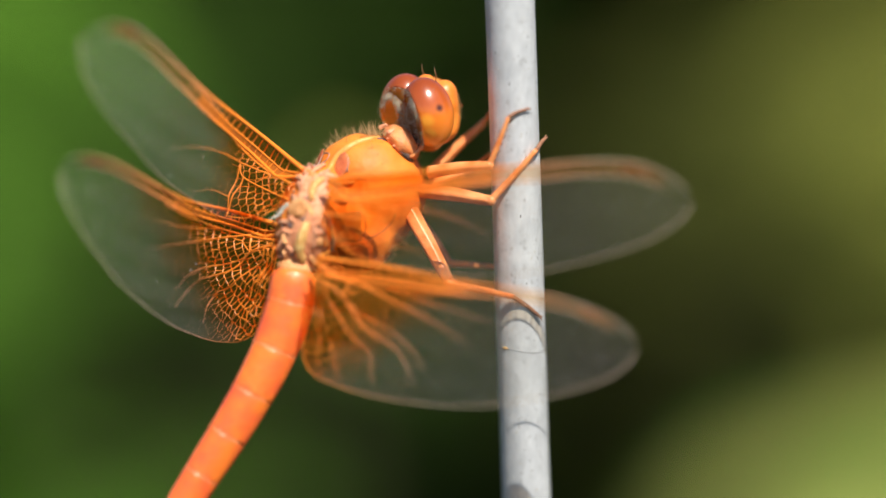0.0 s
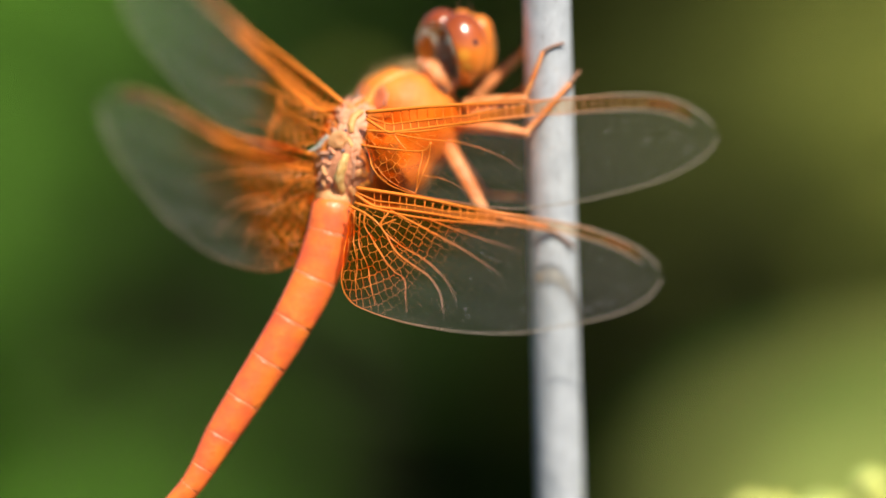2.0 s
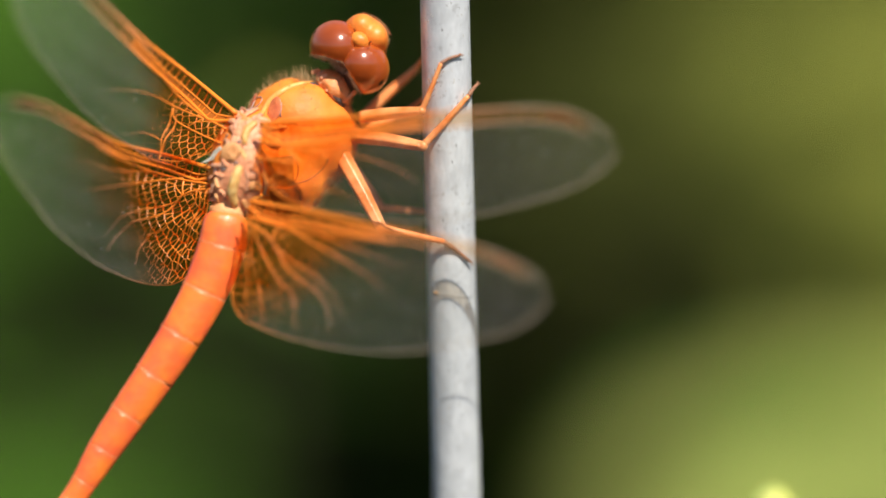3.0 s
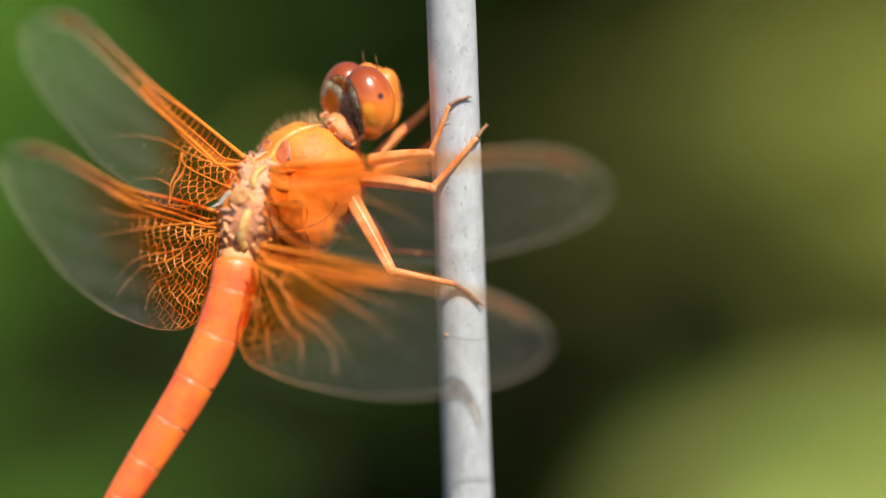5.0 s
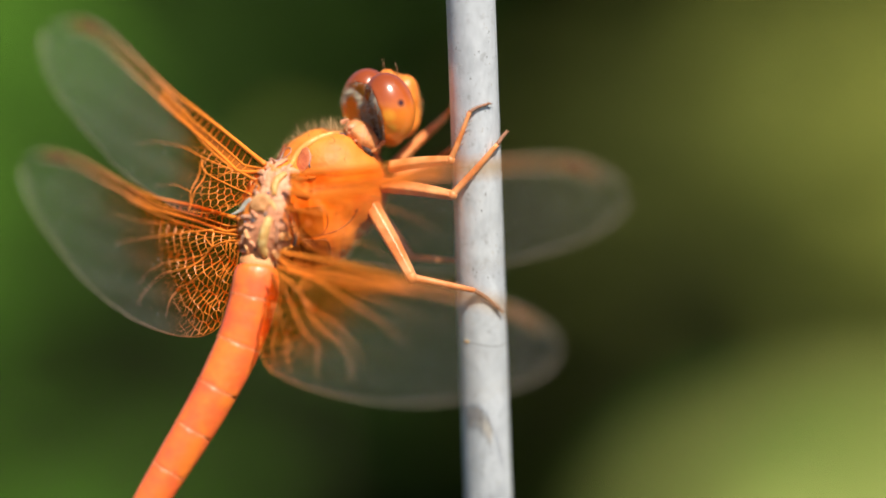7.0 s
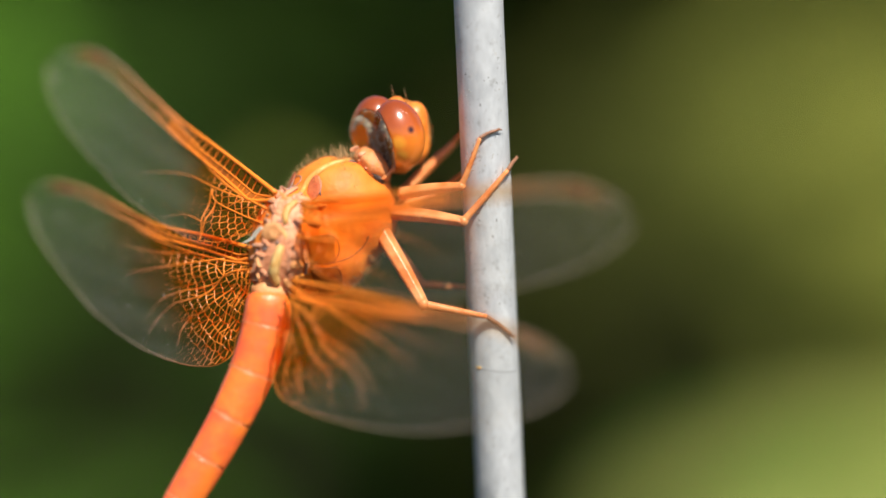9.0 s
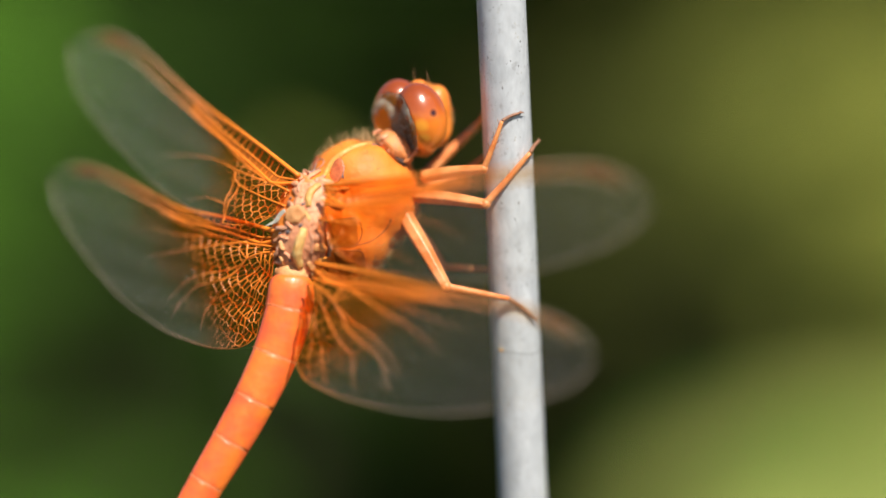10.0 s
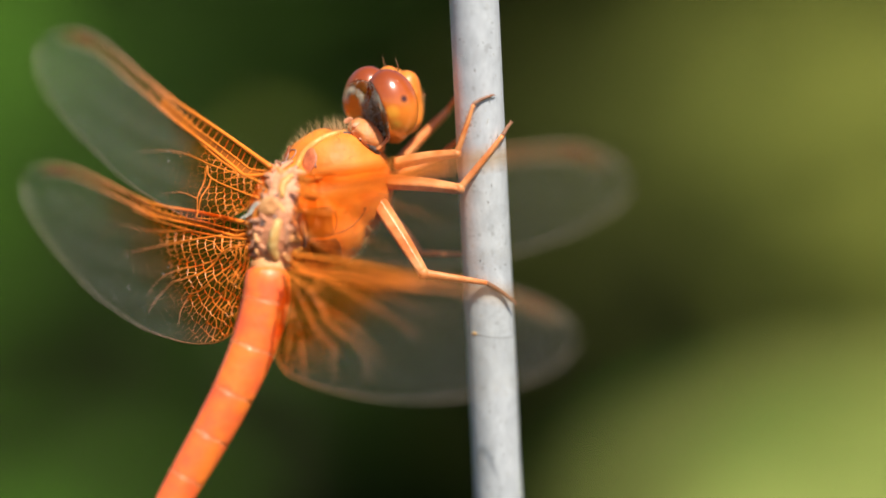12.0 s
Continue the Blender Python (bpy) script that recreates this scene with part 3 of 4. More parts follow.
def wing(name, hind, side, hinge, along, chord, seed, length=None):
    """One wing: membrane, main veins, cell net and stigma. side is 1 or -1, so that the upper face stays up."""
    L, lead, trail = wing_outline(hind)
    L = length or L
    if side > 0:
        full_lead, full_trail = lead, trail
        lead, trail = (lambda s: full_lead(s) * 0.95), (lambda s: full_trail(s) * (0.995 if hind else 0.97))
    if side < 0 and hind:
        near_trail = trail
        trail = (lambda s: near_trail(s) * (1 + 0.06 * math.exp(-((s - 0.16) / 0.2) ** 2)))
    if side < 0 and not hind:
        wide_trail = trail
        trail = (lambda s: wide_trail(s) * (1 - 0.16 * math.sin(math.pi * min(1, max(0, (s - 0.18) / 0.8)))))
    rnd = random.Random(seed)
    root = new(name)
    root.parent = dragonfly

    def lift(u, v):
        s = u / L
        return side * (0.22 * math.sin(v * 2.1) * max(0.1, 1 - s) * (1 if v < 0 else 0.4) + 0.9 * math.sin(math.pi * s) * 0.5)

    # the outer half sweeps a little forward from the nodus
    sweep = 0.0 if side > 0 else 0.20 if hind else 0.08

    def at(u, v):
        past = max(0.0, u - 0.38 * L)
        return Vector((u, v + sweep * past * past / (past + 0.08 * L), lift(u, v)))

    # membrane
    bm_ = bmesh.new()
    nu, nv = 72, 16
    grid = []
    for i in range(nu + 1):
        s = 0.004 + 0.9955 * (1 - (1 - i / nu) ** 1.25)
        a, b = lead(s), trail(s)
        if i == nu:
            b = a - 0.1
        grid.append([bm_.verts.new(at(s * L, a + (b - a) * j / nv)) for j in range(nv + 1)])
    for a, b in zip(grid, grid[1:]):
        for j in range(nv):
            bm_.faces.new((a[j], b[j], b[j + 1], a[j + 1]))
    part("membrane", bm_, (M_MEMBRANE_LH if hind else M_MEMBRANE_LF) if side < 0 else (M_MEMBRANE_H if hind else M_MEMBRANE), root, "clear membrane with amber base")

    # main veins
    def vein(f, s0, s1, r0, r1, n=40):
        pts = [at(s * L, f(s)) for s in (s0 + (s1 - s0) * k / n for k in range(n + 1))]
        bm_ = bmesh.new()
        tube(bm_, pts, [r0 + (r1 - r0) * (k / n) ** (0.45 if r1 < 0.02 else 0.7) for k in range(n + 1)], 6)
        part("vein", bm_, M_VEIN, root)

    gap = 1.6 if hind else 2.3
    rad = (lambda s: lead(s) - (0.6 + (gap - 0.6) * min(1.0, s / 0.07)) * (1 - 0.42 * min(1.0, s / 0.5)) - 0.15 * max(0, s - 0.5))
    sub = (lambda s: lead(s) + (rad(s) - lead(s)) * (0.62 - 0.5 * max(0, (s - 0.3) / 0.2)))
    stout = 1.0 if side < 0 else 0.85
    vein(lead, 0.0, 0.985, 0.26 * stout, 0.05, 60)
    vein(sub, 0.0, 0.5, 0.11 * stout, 0.07 * stout)
    vein(rad, 0.0, 0.93, 0.20 * stout, 0.045, 50)
    reach = L / (35.4 if hind else 38.6)
    thin = 0.72 if side < 0 else 0.74

    def branch(keys, r0, r1):
        pts = [at(p.x * reach, p.y) for p in smooth_path([(u, v, 0) for u, v in keys], 8)]
        bm_ = bmesh.new()
        n = len(pts) - 1
        tube(bm_, pts, [thin * (r0 + (r1 - r0) * (i / n) ** 0.8) for i in range(n + 1)], 6)
        part("vein", bm_, M_VEIN, root)

    if hind:
        top = curve(((0, -1.3), (0.13, -1.1), (0.27, -0.55), (0.41, 0.2), (0.5, 0.55), (0.75, 0.9), (1, -0.5)))
        branch(((0.2, -1.2), (4.5, -1.1), (9.7, -0.6), (14.5, 0.2), (17.5, 0.6)), 0.18, 0.08)
        branch(((4.4, -0.95), (9.8, -1.8), (14.5, -2.7), (18.7, -3.9)), 0.15, 0.02)
        branch(((9.0, -0.7), (11.5, -0.9), (16.2, -1.1), (20.0, -1.2)), 0.10, 0.015)
        branch(((-0.2, -1.6), (1.95, -1.9), (3.9, -2.6), (6.3, -4.4), (9.0, -5.3), (10.8, -5.8), (12.6, -7.1), (13.7, -8.8)), 0.17, 0.03)
        branch(((1.9, -1.9), (2.2, -3.1), (4.1, -4.5), (6.6, -6.2), (8.3, -6.9), (9.6, -9.7)), 0.11, 0.035)
        branch(((4.3, -1.2), (4.1, -2.7), (6.7, -3.8), (10.1, -4.5), (12.8, -5.7), (14.5, -7.2)), 0.12, 0.025)
        branch(((3.9, -2.6), (5.4, -1.6)), 0.09, 0.07)
        branch(((0.6, -1.8), (1.1, -4.0), (2.4, -6.4), (3.4, -9.6)), 0.09, 0.03)
        branch(((1.3, -2.0), (1.9, -4.4), (3.9, -6.8), (5.8, -9.9)), 0.08, 0.03)
    else:
        top = curve(((0, -1.6), (0.1, -1.5), (0.2, -1.0), (0.35, 0.2), (0.5, 1.0), (0.75, 1.6), (1, -0.5)))
        branch(((0.2, -1.5), (4.0, -1.5), (8.0, -1.0), (13.5, 0.2), (19.0, 1.0)), 0.17, 0.07)
        branch(((3.5, -1.7), (7.3, -2.0), (11.1, -2.1), (15.2, -3.0), (18.0, -4.2)), 0.11, 0.02)
        branch(((-0.3, -2.9), (3.0, -3.1), (6.7, -3.1), (7.7, -2.2)), 0.15, 0.08)
        branch(((6.7, -3.1), (6.5, -5.2), (6.2, -7.1)), 0.10, 0.06)
        branch(((7.7, -2.2), (7.2, -4.6), (6.2, -7.1)), 0.09, 0.06)
        branch(((3.4, -1.7), (4.2, -2.5), (4.9, -3.1)), 0.08, 0.07)
        branch(((6.2, -7.1), (3.4, -6.2), (1.4, -4.6)), 0.06, 0.04)
        branch(((7.0, -5.4), (9.5, -5.6), (12.5, -6.8)), 0.07, 0.015)
    # ladder rungs between the leading veins, and the nodus
    verts, faces = [], []

    def stick(p, q, r):
        d = q - p
        if d.length < 1e-4:
            return
        o = d.normalized().orthogonal() * r
        o2 = d.normalized().cross(o)
        b = len(verts)
        for c in (p, q):
            for a in (0.0, 2.094, 4.189):
                verts.append(c + o * math.cos(a) + o2 * math.sin(a))
        for k in range(3):
            faces.append((b + k, b + (k + 1) % 3, b + 3 + (k + 1) % 3, b + 3 + k))

    n = int(L * 0.9 / 0.85)
    for i in range(2, n):
        s = 0.9 * i / n + rnd.uniform(-0.004, 0.004)
        stick(at(s * L, lead(s)), at(s * L + 0.15, sub(s) if s < 0.5 else rad(s)), 0.05 if s < 0.5 else 0.02)
        if s < 0.5:
            stick(at(s * L + 0.2, sub(s)), at(s * L + 0.35, rad(s)), 0.045)
        if s > 0.2:
            stick(at(s * L, rad(s)), at(s * L + 0.3, top(s)), 0.035 if s < 0.42 else 0.006)
    # cells: a relaxed net over the rest of the wing
    from mathutils.geometry import delaunay_2d_cdt
    pts = []
    # rings about the wing root, so that the cells run outwards in rows
    ring_r, row = 1.4, 0
    while ring_r < L + 3:
        wide = (0.48 if side < 0 else 0.62) if hind else 0.66
        n = int(2 * math.pi * ring_r / wide)
        for k in range(n):
            a = 2 * math.pi * (k + 0.5 * (row % 2)) / n
            if -math.pi * 0.62 < (a if a < math.pi else a - 2 * math.pi) < 0.35:
                pts.append(Vector((ring_r * math.cos(a) - 1.0 + rnd.uniform(-0.13, 0.13), ring_r * math.sin(a) - 0.6 + rnd.uniform(-0.13, 0.13))))
        ring_r += 0.92 if hind else 0.80
        row += 1
    co, _, tri, _, _, _ = delaunay_2d_cdt(pts, [], [], 0, 1e-5)
    cen, owner = [], {}
    for k, t in enumerate(tri):
        a, b, c = (co[i] for i in t)
        dd = 2 * (a.x * (b.y - c.y) + b.x * (c.y - a.y) + c.x * (a.y - b.y))
        if abs(dd) < 1e-6:
            cen.append((a + b + c) / 3)
        else:
            cen.append(Vector(((a.dot(a) * (b.y - c.y) + b.dot(b) * (c.y - a.y) + c.dot(c) * (a.y - b.y)) / dd,
                               (a.dot(a) * (c.x - b.x) + b.dot(b) * (a.x - c.x) + c.dot(c) * (b.x - a.x)) / dd)))
        for i in range(3):
            owner.setdefault(frozenset((t[i], t[(i + 1) % 3])), []).append(k)

    def inside(p):
        s = p.x / L
        return 0.004 < s < 0.99 and trail(s) < p.y < top(s)

    for ks in owner.values():
        if len(ks) == 2:
            p, q = cen[ks[0]], cen[ks[1]]
            if (p - q).length > 2 or not (inside(p) or inside(q)):
                continue
            if not inside(p):
                p, q = q, p
            for _ in range(6):
                if inside(q):
                    break
                q = (p + q) / 2
            # thick orange cells at the base, hair-thin ones beyond the amber
            far = (p.x / reach - 0.75 * p.y - (11.0 if hind else 7.5)) / (4.5 if hind else 3.5)
            wire = 0.030 if side < 0 else 0.019
            stick(at(*p), at(*q), wire - (wire - 0.003) * min(1.0, max(0.0, far)))
    # trailing rim
    last = None
    for i in range(141):
        s = 0.004 + 0.9955 * i / 140
        p = at(s * L, trail(s) if i < 140 else lead(s) - 0.1)
        if last:
            stick(last, p, 0.03 if side < 0 else 0.045)
        last = p
    me = bpy.data.meshes.new("cell_net")
    me.from_pydata([tuple(p * 0.001) for p in verts], [], faces)
    me.materials.append(M_VEIN)
    net = new("cell_net", me)
    net.parent = root
    tagged(net, "fine orange cell net", kind="stuff")
    bm_ = bmesh.new()
    for k in range(34):
        s = rnd.uniform(0.3, 0.95)
        r = rnd.uniform(0.03, 0.075)
        blob(bm_, at(s * L, trail(s) + (lead(s) - trail(s)) * rnd.uniform(0.04, 0.75)) + Vector((0, 0, 0.03 * side)), (r, r * rnd.uniform(0.7, 1.4), 0.03), None, 8, 5)
    tagged(part("dust_speck", bm_, M_DUST, root, "tiny whitish dust specks"), kind="stuff")
    bm_ = bmesh.new()
    tube(bm_, [at(s * L, (lead(s) + rad(s)) / 2) for s in (0.80, 0.81, 0.84, 0.87, 0.885)], [0.1, 0.36, 0.38, 0.34, 0.08], 8, 0.25, (0, 1, 0))
    part("stigma", bm_, M_STIGMA, root, "brown wing stigma")
    bm_ = bmesh.new()
    cols = []
    for i in range(61):
        s = 0.46 + 0.46 * i / 60
        a, b = lead(s), rad(s)
        cols.append([bm_.verts.new(at(s * L, a + (b - a) * j / 3) + Vector((0, 0, 0.03 * side))) for j in range(4)])
    for a, b in zip(cols, cols[1:]):
        for j in range(3):
            bm_.faces.new((a[j], b[j], b[j + 1], a[j + 1]))
    part("leading_band", bm_, M_BAND, root, "amber brown leading band")
    # opaque amber strip between the two stout veins of the base
    bm_ = bmesh.new()
    cols = []
    for i in range(41):
        s = 0.03 + 0.43 * i / 40
        a, b = sub(s), rad(s)
        b -= 0.25 * (1 - s)
        cols.append([bm_.verts.new(at(s * L, a + (b - a) * j / 3) + Vector((0, 0, 0.02 * side))) for j in range(4)])
    for a, b in zip(cols, cols[1:]):
        for j in range(3):
            bm_.faces.new((a[j], b[j], b[j + 1], a[j + 1]))
    part("base_band", bm_, M_BASE_BAND, root, "dense amber strip along the leading veins")
    rest = Matrix.Translation(Vector(hinge) * 0.001) @ basis(along, chord, None).to_4x4()
    root.matrix_basis = rest
    return root, rest


WING_RF = wing("wing", False, 1, (1.94, -1.8, 3.24), (0.955, -0.287, -0.073), (0.04, 0.0, 1.0), 21, 34.0)
WING_RH = wing("wing", True, 1, (0.95, -1.8, -3.89), (0.897, -0.349, -0.271), (0.28, 0.0, 0.96), 22, 31.0)
wing("wing", False, -1, (-0.5, 1.2, 4.3), (-0.699, 0.60, 0.3884), (0.517, 0.0, 0.856), 23, 34.0)
wing("wing", True, -1, (-2.4, 1.2, -0.95), (-0.793, 0.60, 0.1043), (0.164, 0.0, 0.986), 24, 29.8)


SKIN = BVHTree.FromPolygons([v.co * 1000 for v in body.data.vertices], [tuple(p.vertices) for p in body.data.polygons])


def on_back(x, z, lift=0.0):
    """The point of the thorax's near side at x, z, and its normal."""
    p, n, _, _ = SKIN.ray_cast(Vector((x, -30, z)), Vector((0, 1, 0)))
    if p is None:
        p, n, _, _ = SKIN.find_nearest(Vector((x, 1.5, z)))
    return p + n * lift, n


def back_plates(body):
    """The knobbly plates of the back between the wing roots, ridges and seams of the flank, and hairs."""
    rnd = random.Random(31)
    # soft folded skin under the plates, widest between the hind wings
    left = curve(((-5.3, -2.6), (-3.5, -3.0), (-1.5, -2.9), (0.5, -1.9), (2.5, -1.0), (4.4, -0.3)))
    right = curve(((-5.3, 0.6), (-3.5, 2.0), (-1.5, 2.2), (0.5, 2.2), (2.5, 2.6), (4.4, 3.2)))
    bm_ = bmesh.new()
    grid = []
    for i in range(121):
        row = []
        z = 4.4 - 9.7 * i / 120
        for k in range(57):
            x = left(z) + (right(z) - left(z)) * k / 56
            edge = min(1, k / 9, (56 - k) / 9, i / 10, (120 - i) / 10)
            p, n = on_back(x, z)
            q = Vector((x * 0.9, z * 0.6, 3.0))
            fold = 1 - 2.0 * abs(noise.noise(q * 0.8)) - 0.7 * abs(noise.noise(q * 1.9 + Vector((7, 0, 0)))) + 0.2 * noise.noise(q * 5)
            row.append(bm_.verts.new(p + n * (-0.14 + max(0.0, edge) * (0.29 + 0.17 * max(0.0, fold)))))
        grid.append(row)
    for a, b in zip(grid, grid[1:]):
        for k in range(56):
            bm_.faces.new((a[k], b[k], b[k + 1], a[k + 1]))
    part("back_shield", bm_, M_PLATE, body, "folded tan and mauve back skin")

    def pillow(name, x, z, rx, rz, lean, high, m, rough=0.16):
        """A rounded plate that lies on the back; lean turns it in the picture's plane."""
        p, n = on_back(x, z)
        turn = (Matrix.Rotation(math.radians(lean), 3, "Y"))
        bb = bmesh.new()
        blob(bb, (0, 0, 0), (rx * 1.35, high * 0.62, rz * 1.35), turn, 20, 12)
        face = Vector((0, -1, 0)).rotation_difference(n).to_matrix()
        for v in bb.verts:
            v.co = p + n * 0.20 + face @ v.co
        bb.normal_update()
        for v in bb.verts:
            v.co += v.normal * (noise.noise(v.co * 1.6) * rough + noise.noise(v.co * 4.5) * rough * 0.4)
        return part(name, bb, m, body)

    def strap(name, keys, w, m, lift=0.16, flat=0.8):
        """A narrow raised plate along a curved line on the back."""
        q = smooth_path([(x, z, 0) for x, z in keys], 6)
        pts = [on_back(p.x, p.y, lift)[0] for p in q]
        n = len(pts) - 1
        bb = bmesh.new()
        tube(bb, pts, [w * (0.34 + 0.75 * math.sin(math.pi * (0.08 + 0.84 * i / n)) ** 0.6) for i in range(n + 1)], 12, flat)
        bb.normal_update()
        for v in bb.verts:
            v.co += v.normal * (noise.noise(v.co * 2.2) * 0.11 + noise.noise(v.co * 5.5) * 0.05)
        return part(name, bb, m, body)

    for x, z, rx, rz, lean, high, m in (
            (-0.75, 0.85, 0.82, 0.62, -20, 0.42, M_PLATE_T), (0.45, 0.65, 0.36, 0.52, 25, 0.40, M_PLATE_Y), (-1.15, 1.7, 0.42, 0.30, 10, 0.3, M_PLATE_M),
            (1.35, -2.2, 0.50, 0.34, 15, 0.42, M_PLATE_T), (1.5, -3.2, 0.46, 0.32, 10, 0.42, M_PLATE_Y), (1.2, -1.2, 0.48, 0.40, 0, 0.34, M_PLATE),
            (0.9, 0.1, 0.40, 0.48, 20, 0.32, M_PLATE), (0.55, -3.9, 0.42, 0.36, -20, 0.36, M_PLATE_T),
            (-0.55, 4.5, 0.40, 0.28, 30, 0.36, M_PLATE), (0.2, 4.7, 0.42, 0.28, 15, 0.36, M_PLATE_M), (0.9, 4.5, 0.36, 0.42, -30, 0.36, M_PLATE),
            (1.5, 4.1, 0.34, 0.44, -35, 0.34, M_PLATE_M), (-0.7, 3.7, 0.46, 0.26, 15, 0.36, M_PLATE), (-0.1, 3.4, 0.42, 0.26, -10, 0.36, M_PLATE_M),
            (-0.5, 2.8, 0.48, 0.30, 25, 0.38, M_PLATE), (0.35, 3.9, 0.32, 0.30, 0, 0.36, M_PLATE_O), (2.0, 3.8, 0.36, 0.52, -15, 0.32, M_PLATE),
            (2.4, 3.2, 0.40, 0.34, 20, 0.34, M_PLATE_M), (1.9, 2.5, 0.34, 0.42, 0, 0.34, M_PLATE), (2.2, 1.9, 0.36, 0.30, 0, 0.34, M_PLATE_O),
            (-2.45, -1.3, 0.36, 0.30, 20, 0.34, M_PLATE), (-2.0, -2.0, 0.40, 0.28, -20, 0.36, M_PLATE_T), (-2.55, -2.6, 0.32, 0.36, 10, 0.34, M_PLATE_M),
            (-1.75, -1.2, 0.36, 0.34, -10, 0.36, M_PLATE), (-2.1, -3.3, 0.36, 0.26, 15, 0.36, M_PLATE_T), (-1.5, -2.9, 0.34, 0.40, -15, 0.36, M_PLATE),
            (-2.65, -3.4, 0.28, 0.30, 0, 0.3, M_PLATE_M), (-1.95, -0.35, 0.36, 0.34, 25, 0.3, M_PLATE_M), (-1.3, -0.2, 0.44, 0.30, 15, 0.34, M_PLATE),
            (-1.4, -4.6, 0.55, 0.36, 10, 0.36, M_PLATE_D), (-0.7, -4.4, 0.46, 0.36, -15, 0.36, M_PLATE_D), (-2.2, -4.3, 0.42, 0.34, 20, 0.34, M_PLATE_M)):
        if rx > 0.45 and rz > 0.33:
            pillow("back_plate", x, z, rx, rz, lean, high, m)
            continue
        a, half = math.radians(rnd.uniform(-75, 75)), rnd.uniform(0.42, 0.72)
        dx, dz, bow = math.cos(a) * half, math.sin(a) * half, rnd.uniform(-0.25, 0.25)
        strap("back_plate", ((x - dx, z - dz), (x - dz * bow, z + dx * bow), (x + dx, z + dz)), rnd.uniform(0.20, 0.32), m, 0.15, rnd.uniform(0.4, 0.65))
    # low dark grey plates painted in for the shade of hollows between the plates
    for x, z, rx, rz in ((-0.05, 1.75, 0.24, 0.16), (-0.25, -0.2, 0.22, 0.20), (-1.45, -0.75, 0.26, 0.18), (-1.35, -3.35, 0.18, 0.14), (-2.2, -0.85, 0.18, 0.15), (0.55, 2.1, 0.14, 0.24), (2.55, 2.55, 0.24, 0.12), (-1.1, 2.3, 0.2, 0.12)):
        pillow("pit_shade", x, z, rx * 0.7, rz * 0.7, rnd.uniform(-30, 30), 0.16, M_PLATE_G, 0.03)
    strap("ridge_plate", ((0.05, -0.45), (-0.35, -1.6), (-0.65, -2.8), (-0.45, -3.9)), 0.50, M_PLATE_C, 0.26)
    strap("ridge_plate", ((1.5, 3.45), (0.8, 3.0), (0.5, 2.3), (0.4, 1.5)), 0.36, M_PLATE_Y, 0.24)
    strap("membrane_strip", ((1.85, 0.3), (2.15, -0.8), (2.25, -2.0), (2.0, -3.0)), 0.24, M_PLATE_V, 0.18)
    strap("membrane_strip", ((0.55, -0.5), (0.7, -1.7), (0.5, -2.9)), 0.20, M_PLATE_M, 0.2)
    for keys, w, m in ((((2.1, 2.9), (3.2, 3.15), (4.3, 3.35)), 0.22, M_PLATE_O), (((2.3, 2.1), (3.3, 2.05), (4.2, 2.15)), 0.20, M_PLATE_O),
                       (((2.5, 1.55), (3.1, 1.45), (3.7, 1.45)), 0.15, M_SHIELD), (((1.4, -4.0), (2.3, -4.3), (3.2, -4.7)), 0.28, M_PLATE_O),
                       (((0.5, -4.6), (1.1, -5.4), (1.9, -6.0)), 0.26, M_PLATE_O)):
        strap("wing_root", keys, w, m, 0.12)
    bm_ = bmesh.new()
    flap = smooth_path([(-1.7, 0.6, 1.2), (-2.3, 0.9, 0.75), (-2.8, 1.0, 0.25), (-3.7, 1.0, -0.15)], 5)
    tube(bm_, flap, [0.30, 0.32, 0.34, 0.34, 0.33, 0.32, 0.30, 0.27, 0.24, 0.21, 0.18, 0.15, 0.12, 0.09, 0.06, 0.03], 10, 0.3, (0, 0, 1))
    part("pale_flap", bm_, M_WHITE, body, "whitish membrane flap")
    # reddish plates before the fore wings, edged in grey
    for x, z, rx, rz, lean in ((0.95, 5.45, 1.05, 0.42, -32), (3.2, 4.9, 0.50, 0.92, 14)):
        plate = pillow("shield_plate", x, z, rx, rz, lean, 0.22, M_SHIELD, 0.04)
        turn = Matrix.Rotation(math.radians(lean), 3, "Y")
        rim = []
        for k in range(25):
            q = turn @ Vector((rx * 1.04 * math.cos(k * math.pi / 12), 0, rz * 1.04 * math.sin(k * math.pi / 12)))
            rim.append(on_back(x + q.x, z + q.z, 0.06)[0])
        bm_ = bmesh.new()
        tube(bm_, rim, [0.05 + 0.05 * max(0, math.sin(k * math.pi / 12 + lean * 0.05)) for k in range(25)], 6, cap=False)
        part("seam", bm_, M_PLATE_V, body)
    # patches behind the hind leg, coloured dark for the wings' shade on the flank
    for corner, across, down, nu, nv in (((2.5, 0.35), (2.35, 0.25), (0.1, -2.7), 14, 16), ((2.7, -2.75), (2.5, 0.35), (0.5, -2.4), 14, 14)):
        bm_ = bmesh.new()
        rows = []
        for i in range(nv + 1):
            row = []
            for k in range(nu + 1):
                s, t = k / nu, i / nv
                x, z = corner[0] + across[0] * s + down[0] * t, corner[1] + across[1] * s + down[1] * t
                p, n = on_back(x + 0.12 * noise.noise(Vector((x, z, 5)) * 0.9), z)
                rim_ = min(1, 4 * s, 4 * (1 - s), 4 * t, 4 * (1 - t))
                row.append(bm_.verts.new(p + n * (0.015 + 0.05 * rim_ + 0.05 * noise.noise(Vector((x * 1.5, z * 1.5, 1))) * rim_)))
            rows.append(row)
        for a, b in zip(rows, rows[1:]):
            for k in range(nu):
                bm_.faces.new((a[k], b[k], b[k + 1], a[k + 1]))
        part("flank_shade", bm_, M_FLANK_SHADE, body, "brownish patch painted as the wings' shade on the flank")
